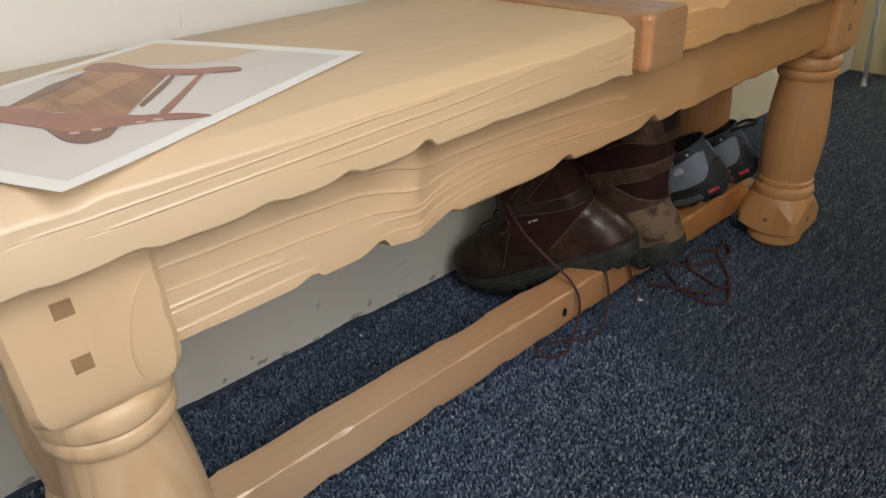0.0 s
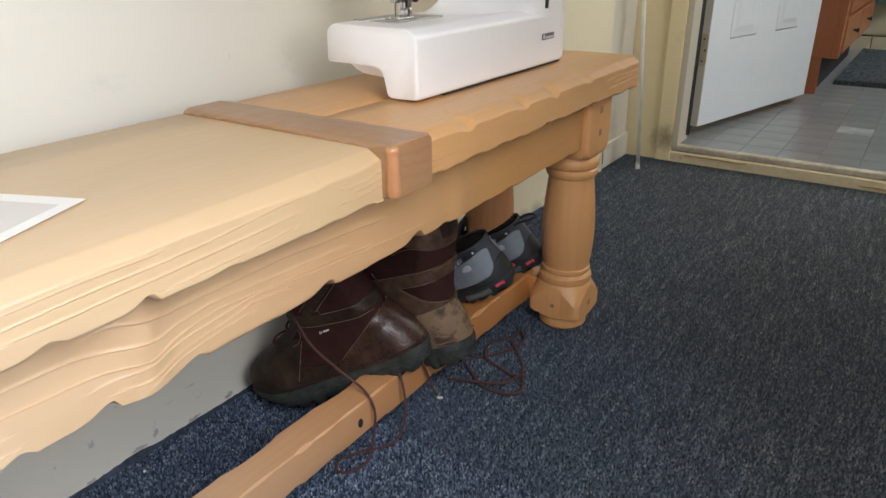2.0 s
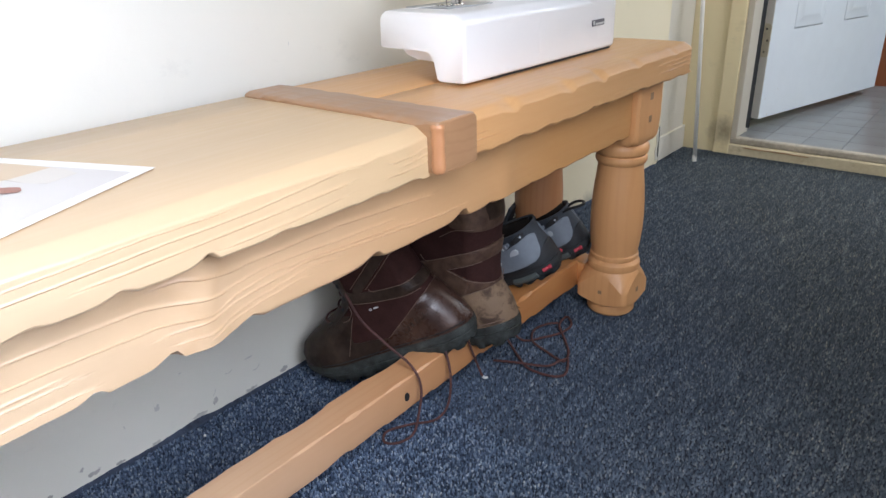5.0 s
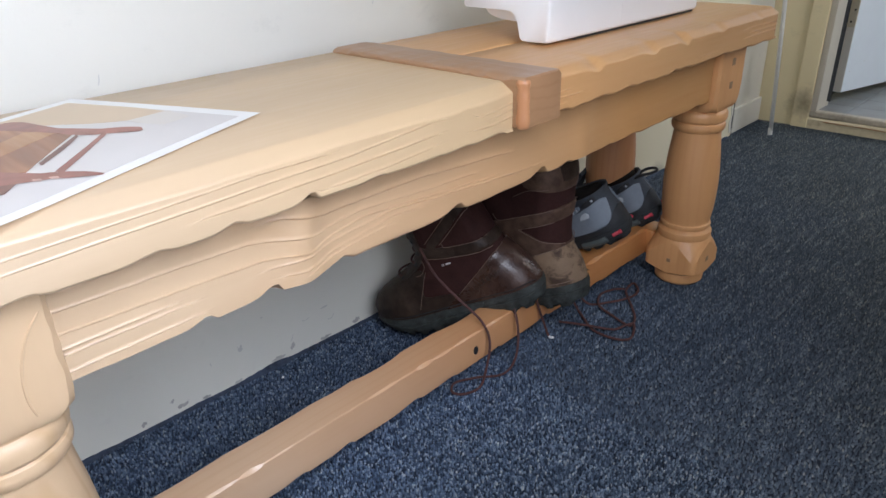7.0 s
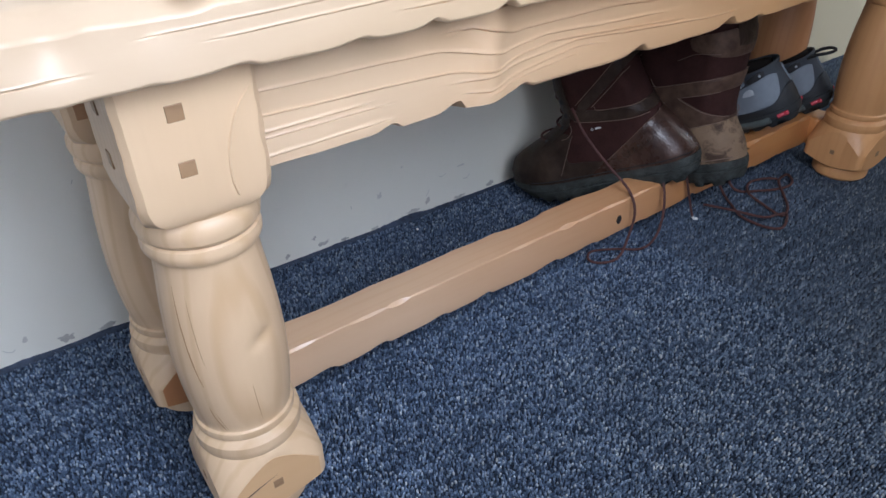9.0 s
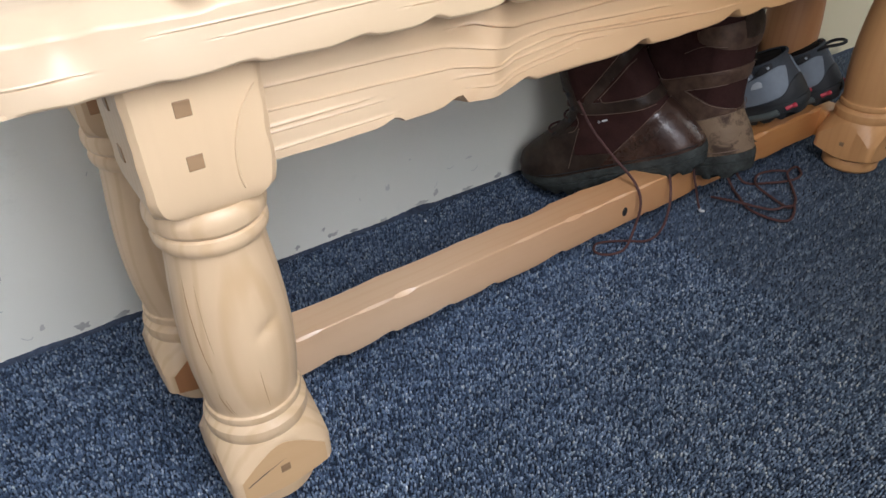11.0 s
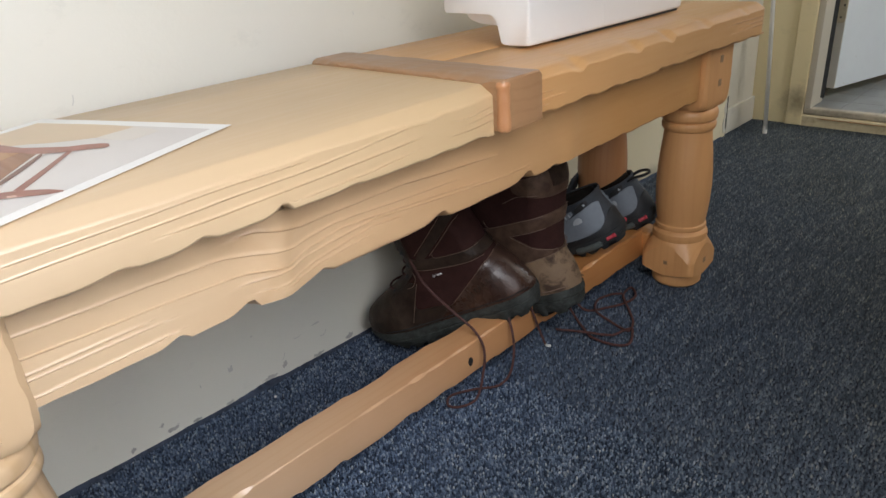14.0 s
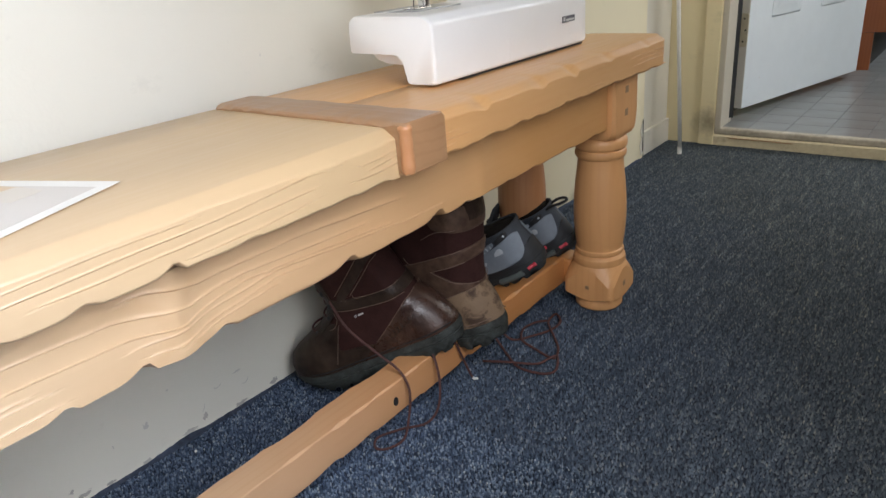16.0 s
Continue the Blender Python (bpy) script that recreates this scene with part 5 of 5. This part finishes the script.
    if not worn:
        tag = part("side_tag", tube(last.line([(0.114, 0.1065), (0.118, 0.1066), (0.122, 0.1066)], near, 0.0016), 0.0014, 6), TAGGREY, ob, "tiny pale woven tag")
        part("tag_mark", tube(last.line([(0.1245, 0.1066), (0.1265, 0.1083), (0.1285, 0.1066), (0.1265, 0.1050), (0.1245, 0.1066)], near, 0.0020), 0.0005, 5), TAGGREY, tag)
        swirl = []
        for k in range(25):
            q = k / 24
            swirl.append((0.090 - 0.046 * q + 0.0030 * math.sin(q * 38), 0.0585 + 0.0190 * q + 0.0042 * math.cos(q * 38)))
        part("embossed_mark", tube(last.line(swirl, near, 0.0027), 0.00065, 5), LEATHER, ob, "embossed squiggle on the heel leather")
    heel = last.at(0.262)[0]
    part("pull_loop", tube(spline([(heel + 0.004, -0.008, 0.262), (heel - 0.003, -0.009, 0.282), (heel - 0.005, 0, 0.290), (heel - 0.003, 0.009, 0.282), (heel + 0.004, 0.008, 0.262)], 6), 0.0022, 6), SHOE_DARK, ob)
    return ob


def set_down(x, y, z, yaw, dip, lean=0.0):
    """A shoe with its heel at a place, its toe pointing along yaw and dipping below the heel."""
    return Matrix.Translation((x, y, z)) @ pose(0, 0, 0, 0, 0, yaw) @ pose(0, 0, 0, 0, dip, 0) @ pose(0, 0, 0, lean, 0, 0)


boot_1 = boot(set_down(0.2965, 1.363, 0.103, 204, 23) @ Matrix.Diagonal((0.97, 1, 0.98, 1)), False, 1, "dark brown leather hiking boot, heel on the bench's stretcher, unlaced")
boot_2 = boot(set_down(0.334, 1.415, 0.087, 182, 21), True, 1, "brown hiking boot with a scuffed tan heel, unlaced")


def lace(points, owner, radius=0.0019, tip=False):
    pts = [owner.matrix_world.inverted() @ Vector(p) for p in spline(points, 7)]
    ob = part("lace", tube(pts, radius, 7), LACE, owner, "loose brown lace")
    if tip:
        part("lace_tip", tube(pts[-8:], radius * 1.10, 7), TAGGREY, ob, "pale aglet")


bpy.context.view_layer.update()
lace([(0.165, 1.225, 0.190), (0.205, 1.215, 0.165), (0.235, 1.232, 0.128), (0.262, 1.247, 0.098), (0.279, 1.246, 0.072), (0.282, 1.236, 0.035), (0.281, 1.222, 0.006), (0.274, 1.196, 0.004), (0.258, 1.188, 0.004), (0.246, 1.206, 0.004),
      (0.262, 1.238, 0.004), (0.284, 1.268, 0.004), (0.288, 1.292, 0.018), (0.284, 1.305, 0.055), (0.270, 1.312, 0.090), (0.250, 1.316, 0.094)], boot_1)
lace([(0.255, 1.352, 0.096), (0.270, 1.362, 0.088), (0.276, 1.372, 0.055), (0.280, 1.388, 0.012), (0.284, 1.396, 0.006)], boot_1, tip=True)
lace([(0.205, 1.480, 0.09), (0.240, 1.500, 0.055), (0.262, 1.524, 0.005), (0.290, 1.555, 0.004), (0.307, 1.591, 0.004), (0.306, 1.621, 0.004), (0.286, 1.641, 0.004), (0.288, 1.613, 0.006), (0.299, 1.593, 0.007), (0.327, 1.564, 0.004),
      (0.349, 1.536, 0.004), (0.354, 1.509, 0.004), (0.314, 1.519, 0.004), (0.283, 1.529, 0.007), (0.263, 1.566, 0.004), (0.272, 1.594, 0.006), (0.288, 1.606, 0.008)], boot_2, 0.0021)
lace([(0.225, 1.490, 0.06), (0.255, 1.502, 0.005), (0.289, 1.477, 0.004), (0.321, 1.458, 0.004), (0.360, 1.461, 0.004), (0.375, 1.479, 0.004), (0.361, 1.512, 0.008), (0.352, 1.500, 0.008), (0.343, 1.476, 0.008), (0.301, 1.457, 0.008), (0.261, 1.444, 0.004)], boot_2, 0.0021)


REFLECT = plain("grey_reflector", (0.46, 0.485, 0.51), 0.4)


def strap_mid(x):
    return 0.0870 - 0.22 * max(0.0, x - 0.020)


def guard_top(x):
    """Upper line of the dark rubber round the foot: high behind the heel, low under the ankle."""
    return 0.033 + 0.024 * bell(x, 0.0, 0.012) + 0.010 * bell(x, 0.115, 0.022) + 0.012 * bell(x, 0.27, 0.06)


def hiking_shoe(m, label, loop=True):
    ob = thing("hiking_shoe", label, "shoe", "pair of low hiking shoes", at=m)
    rings = form(SHOE, 0.020, 0.0950, 0.0021, 176)
    part("upper", stack(rings, cap=False), SHOE_GREY, ob, "dark blue-grey mesh upper", smooth=True)
    part("lining", stack([[(0.075 + (x - 0.075) * 0.88, y * 0.84, z) for x, y, z in SHOE.ring(h, 116)] for h in (0.095, 0.075, 0.05)]), LINING, ob, "", smooth=True)
    part("mudguard", patch(rings, lambda x, y, z: z < guard_top(x), 0.0022), SHOE_DARK, ob, "charcoal rubber mudguard", smooth=True, edges=60)
    for side in (-1, 1):
        part("heel_overlay", patch(rings, lambda x, y, z: y * side > 0 and guard_top(x) + 0.001 < z < strap_mid(x) - 0.0055 and 0.0075 < x < 0.118 - 0.5 * abs(z - 0.052), 0.0026), SHOE_PALE, ob, "pale blue-grey side overlay", smooth=True, edges=60)
        part("side_strap", patch(rings, lambda x, y, z: y * side > 0 and abs(z - strap_mid(x)) < 0.0052 and 0.046 < x < 0.135, 0.0032), SHOE_PALE, ob, "", smooth=True, edges=60)
        tip = part("strap_tip", patch(rings, lambda x, y, z: y * side > 0 and abs(z - strap_mid(x)) < 0.0052 and 0.016 < x < 0.045, 0.0036), BLACK, ob, "black strap end", smooth=True, edges=60)
        part("rivet", tube(SHOE.line([(0.0235, strap_mid(0.024) - 0.0016), (0.0245, strap_mid(0.024) + 0.0016)], side, 0.0042), 0.0018, 7), REFLECT, tip, "pale rivet")
        for k in range(5):
            x = 0.054 + 0.0082 * k
            part("name_bar", tube(SHOE.line([(x, strap_mid(x) - 0.0026), (x + 0.0010, strap_mid(x) + 0.0026)], side, 0.0040), 0.0011, 5), REFLECT, ob)
        for cx, cz, w, h in ((0.046, 0.066, 0.0125, 0.0075), (0.080, 0.056, 0.0070, 0.0060)):
            part("reflector", patch(rings, lambda x, y, z: y * side > 0 and 0 < z - cz + h < 2 * h and abs(x - cx + 0.30 * (z - cz)) < w * min(1.0, 1.25 * (1 - (z - cz + h) / (2 * h)) ** 0.6), 0.0040), REFLECT, ob, "pale reflective spot", smooth=True, edges=60)
        part("lace", tube(SHOE.line([(0.150, 0.066), (0.128, 0.080), (0.112, 0.096)], side, 0.003), 0.0016, 6), SHOE_DARK, ob)
    part("collar", patch(rings, lambda x, y, z: z > 0.0905 and (x < 0.012 or z > strap_mid(x) + 0.0055), 0.0032), SHOE_GREY, ob, "", smooth=True, edges=60)
    part("toe_bumper", patch(rings, lambda x, y, z: x > 0.245 and z < 0.055, 0.0026), SHOE_DARK, ob, "", smooth=True, edges=60)
    tread = sole(SHOE, 0.026, 116, SHOE_SOLE, ob, 0.011)
    for side in (-1, 1):
        part("heel_tab", tube(SHOE.line([(0.0105, 0.0175), (0.0155, 0.0175), (0.0200, 0.0170)], side, 0.0044), 0.0036, 7), RED, tread, "red rubber heel tab")
        part("sole_inset", tube(SHOE.line([(0.030, 0.0155), (0.040, 0.0145), (0.060, 0.0140), (0.078, 0.0155)], side, 0.0022), 0.0066, 9, taper=[0.55] + [0.95] * 23 + [0.6]), SHOE_INSET, tread, "grey-green inset in the sole")
    if loop:
        part("pull_loop", tube(spline([(0.016, -0.012, 0.088), (-0.002, -0.014, 0.091), (-0.018, -0.012, 0.089), (-0.026, 0.0, 0.087), (-0.018, 0.012, 0.089), (-0.002, 0.014, 0.091), (0.016, 0.012, 0.088)], 6), 0.0027, 6), BLACK, ob, "black pull loop")
    part("tongue", turned(box(-0.045, 0.045, -0.022, 0.022, -0.004, 0.004, 0.003), pose(0.140, 0, 0.104, 0, 38, 0)), SHOE_GREY, ob)
    for k in range(4):
        z = 0.066 + 0.011 * k
        x = SHOE.at(z)[1] - 0.02
        w = SHOE.half(x, z) * 0.8
        part("lace", tube(spline([(x, -w, z + 0.004), (x + 0.012, 0, z + 0.012), (x, w, z + 0.004)], 5), 0.0016, 6), SHOE_DARK, ob)
    return ob


hiking_shoe(set_down(0.306, 1.585, 0.134, 187, 29, -10), "blue-grey low hiking shoe, heel propped on the stretcher", loop=False)
hiking_shoe(set_down(0.284, 1.732, 0.109, 186, 28, -9), "blue-grey low hiking shoe beside the bench leg")

# ---- the rod in the corner ----
rod = thing("curtain_wand", "thin white rod leaning into the wall's corner", "rod")
ends = [Vector((0.112, 2.722, 0.0)), Vector((0.024, 2.745, 1.25))]
part("shaft", tube([ends[0] + Vector((0, 0, 0.012)), ends[0].lerp(ends[1], 0.5), ends[1]], 0.0060, 12), ROD, rod, smooth=True)
part("end_cap", tube([ends[0], ends[0] + (ends[1] - ends[0]) * 0.016], 0.0066, 12), ROD, rod)

# ---- scuffs, dirt line and damage low on the wall ----


def wall_x(y):
    return -0.036 + (y + 2.1) * (0.062 / 4.74)


def scuff(points, width, mat=SMUDGE):
    my, mz = (sum(c) / len(points) for c in zip(*points))
    pts = [(wall_x(y) + 0.0003, my + 0.45 * (y - my), mz + 0.45 * (z - mz)) for y, z in points]
    b = tube(spline(pts, 5), width, 5)
    for v in b.verts:
        v.co.x = wall_x(v.co.y) + (v.co.x - wall_x(v.co.y)) * 0.15 + 0.0002
    return tagged(part("wall_scuff", b, mat), "short dark scuff on the off-white wall", "scuff mark", "wall scuffs")


for pts in ([(0.488, 0.030), (0.497, 0.020), (0.508, 0.017), (0.514, 0.022)], [(0.998, 0.068), (1.002, 0.060), (0.999, 0.053), (1.006, 0.050)],
            [(1.105, 0.057), (1.112, 0.052), (1.124, 0.053), (1.133, 0.058)], [(1.150, 0.035), (1.163, 0.032), (1.175, 0.040), (1.178, 0.048)], [(1.083, 0.022), (1.092, 0.034), (1.096, 0.046)],
            [(0.955, 0.060), (0.957, 0.048)], [(0.886, 0.028), (0.896, 0.020)], [(0.910, 0.018), (0.918, 0.014)], [(0.897, 0.455), (0.902, 0.466), (0.904, 0.480)], [(0.62, 0.20), (0.625, 0.21)], [(1.30, 0.505), (1.302, 0.515)]):
    scuff(pts, 0.0006)

def blotch(y, z, wide, high, seed, mat):
    """An irregular flat smudge rubbed onto the wall."""
    outline = []
    for k in range(28):
        a = 2 * math.pi * k / 28
        r = 1 + 0.75 * noise.noise((2.2 * math.cos(a) + seed, 2.2 * math.sin(a), seed * 1.7)) + 0.35 * noise.noise((6 * math.cos(a), 6 * math.sin(a) + seed, 3))
        outline.append((y + wide * max(0.15, r) * math.cos(a) + 0.25 * high * math.sin(a), max(0.0005, z + high * max(0.15, r) * math.sin(a))))
    b = stack([[(wall_x(py) + d, py, pz) for py, pz in outline] for d in (-0.0004, 0.0003)])
    return tagged(part("wall_smudge", b, mat), "small grey smudge on the off-white wall", "smudge", "wall smudges")


for k, (y, z, wide, high) in enumerate(((1.062, 0.010, 0.016, 0.006), (1.090, 0.020, 0.005, 0.007), (0.905, 0.012, 0.009, 0.005), (0.893, 0.026, 0.003, 0.004), (0.940, 0.006, 0.008, 0.004), (0.992, 0.005, 0.010, 0.004), (1.150, 0.006, 0.014, 0.005),
                                        (1.215, 0.010, 0.010, 0.006), (0.850, 0.012, 0.005, 0.005), (0.560, 0.012, 0.014, 0.007), (0.520, 0.030, 0.004, 0.006), (0.605, 0.008, 0.012, 0.006))):
    blotch(y, z, 0.7 * wide, 0.7 * high, 1.3 * k, DARKDIRT)
for k, (y, z, wide, high) in enumerate(((1.155, 0.062, 0.008, 0.002), (1.045, 0.092, 0.0022, 0.0018), (1.004, 0.058, 0.004, 0.007), (0.480, 0.070, 0.010, 0.004), (0.500, 0.110, 0.004, 0.008))):
    blotch(y, z, 0.75 * wide, 0.7 * high, 20 + 1.9 * k, SMUDGE)

# ragged dark line of dirt and carpet edge against the wall
b = bmesh.new()
ys = np.arange(-0.6, 2.62, 0.006)
rows = []
for y in ys:
    h = 0.0025 + 0.004 * max(0.0, noise.noise((y * 11, 0, 2))) + 0.003 * abs(noise.noise((y * 60, 0, 5))) + 0.003 * bell(y, 1.06, 0.02) + 0.002 * bell(y, 0.60, 0.015)
    x = wall_x(y)
    rows.append([(x - 0.001, y, -0.001), (x + 0.006 + h * 0.4, y, 0.0005), (x + 0.002, y, 0.6 * h), (x + 0.0003, y, h), (x - 0.001, y, h)])
edge = part("carpet_edge", stack(rows, bm=b), EDGE_YARN)
tagged(edge, "ragged dark carpet edge along the wall", "carpet edge", kind="structure")

fleck = bmesh.new()
bmesh.ops.create_icosphere(fleck, subdivisions=1, radius=0.0022)
tagged(part("paper_fleck", turned(fleck, pose(0.041, 1.045, 0.0015)), PAPER), "tiny white paper fleck on the carpet", "litter")

# chipped plaster at the wall's end
wound = [(0.0, 0.004), (0.016, 0.0), (0.024, 0.03), (0.014, 0.052), (0.022, 0.075), (0.010, 0.10), (0.004, 0.085), (0.006, 0.05)]
b = stack([[(0.0262 + d, 2.641 - y, z + 0.012) for y, z in wound] for d in (-0.001, 0.0012)])
tagged(part("plaster_chip", b, WALL_WHITE), "broken plaster flake at the wall's end", "plaster chip")
b = stack([[(0.0268 + d, 2.6405 - 0.35 * y, z + 0.020) for y, z in wound] for d in (-0.001, 0.0012)])
tagged(part("plaster_crack", b, BLACK), "dark crack in the broken plaster", "crack")


# ---- bathroom floor tiles ----
bath_floor = bpy.data.objects["floor_bathroom"]
SIZE = 0.108


def tile_at(i, j):
    return 0.15 + (i + 0.5) * SIZE, 2.886 + (j + 0.5) * SIZE


def tile_block(x=0.0, y=0.0, z=0.0, bm=None):
    h = SIZE / 2 - 0.0003
    return box(x - h, x + h, y - h, y + h, z, z + 0.006, 0.0008, 1, bm)


tile_mesh = None
for j in range(20):
    for i in range(12):
        if tile_mesh is None:
            t = part("tile", tile_block(), TILE, bath_floor)
            tile_mesh = t.data
        else:
            t = new("tile", tile_mesh)
            t.parent = bath_floor
        t.location = (*tile_at(i, j), 0.0445)
rest = bmesh.new()
for j in range(20, 26):
    for i in range(12):
        x, y = tile_at(i, j)
        h = SIZE / 2 - 0.0007
        ring = [(x - h, y - h), (x + h, y - h), (x + h, y + h), (x - h, y + h)]
        low, top = ([rest.verts.new((a, c, z)) for a, c in ring] for z in (0.0445, 0.0505))
        rest.faces.new(top)
        for k in range(4):
            rest.faces.new((low[k], low[(k + 1) % 4], top[(k + 1) % 4], top[k]))
far_tiles = part("far_tiles", rest, TILE, bath_floor)
far_tiles["kind"] = "stuff"
part("nosing", box(0.166, 0.972, 2.862, 2.890, 0.032, 0.0535, 0.006, 3), NOSING, bath_floor, "rounded beige-grey tile edge over the threshold")

# ---- carpet pile: loops in rows along the wall ----
PILE = pile_material("blue_grey_carpet_yarn", 1.0)
# yarn of the far zone darkened in place of the light's falloff
PILE_FAR = pile_material("far_dimmed_carpet_yarn", 0.62, 0.81)


def carpet_pile(name, x0, x1, y0, y1, dx, dy, levels, seed, stray, full, mat):
    """Loops of yarn as small leaning domes, row by row, in one mesh."""
    r = np.random.default_rng(seed)
    gx, gy = np.meshgrid(np.arange(x0, x1, dx), np.arange(y0, y1, dy), indexing="ij")
    shift = r.uniform(0, dy, gx.shape[0])[:, None]
    px = (gx + r.normal(0, stray * dx, gx.shape) + 0.0008 * np.sin(gy * 31)).ravel()
    py = (gy + shift + r.normal(0, 1.2 * stray * dy, gx.shape)).ravel()
    n, sides = len(px), 5
    turn = r.uniform(0, 2 * np.pi, n)
    rx, ry = full * dx * r.uniform(0.85, 1.15, n), 1.05 * full * dy * r.uniform(0.85, 1.2, n)
    high = r.uniform(0.0, 0.0022, n)
    lean_x, lean_y = r.normal(0, 0.14 * dx, n), r.normal(0.05 * dy, 0.16 * dy, n)
    corners = []
    for wide, up in levels:
        for k in range(sides if wide else 1):
            a = turn + 2 * np.pi * k / sides
            f = up if up > 0 else 0.0
            corners.append(np.stack([px + lean_x * f + wide * rx * np.cos(a), py + lean_y * f + wide * ry * np.sin(a), -0.0042 + (high + 0.0042) * up], axis=1))
    size = len(corners)
    verts = np.stack(corners, axis=1).reshape(-1, 3)
    faces = []
    for lower in range(len(levels) - 1):
        a = lower * sides
        for k in range(sides):
            j = (k + 1) % sides
            if levels[lower + 1][0]:
                faces += [(a + k, a + j, a + sides + j), (a + k, a + sides + j, a + sides + k)]
            else:
                faces.append((a + k, a + j, a + sides))
    tris = (np.array(faces)[None] + (np.arange(n) * size)[:, None, None]).reshape(-1, 3)
    me = bpy.data.meshes.new(name)
    me.from_pydata(verts, [], tris)
    me.materials.append(mat)
    me.shade_smooth()
    ob = new(name, me)
    ob.parent = bpy.data.objects["floor"]
    ob["label"] = "blue flecked carpet loops"
    ob["kind"] = "stuff"
    return ob


carpet_pile("carpet_pile", -0.005, 0.92, 0.32, 1.30, 0.0031, 0.0028, ((0.75, 0.0), (1.0, 0.66), (0, 1.0)), 5, 0.16, 0.44, PILE)
carpet_pile("carpet_pile", -0.005, 1.16, 1.30, 2.86, 0.0038, 0.0035, ((1.0, 0.0), (0, 1.0)), 9, 0.30, 0.52, PILE_FAR)
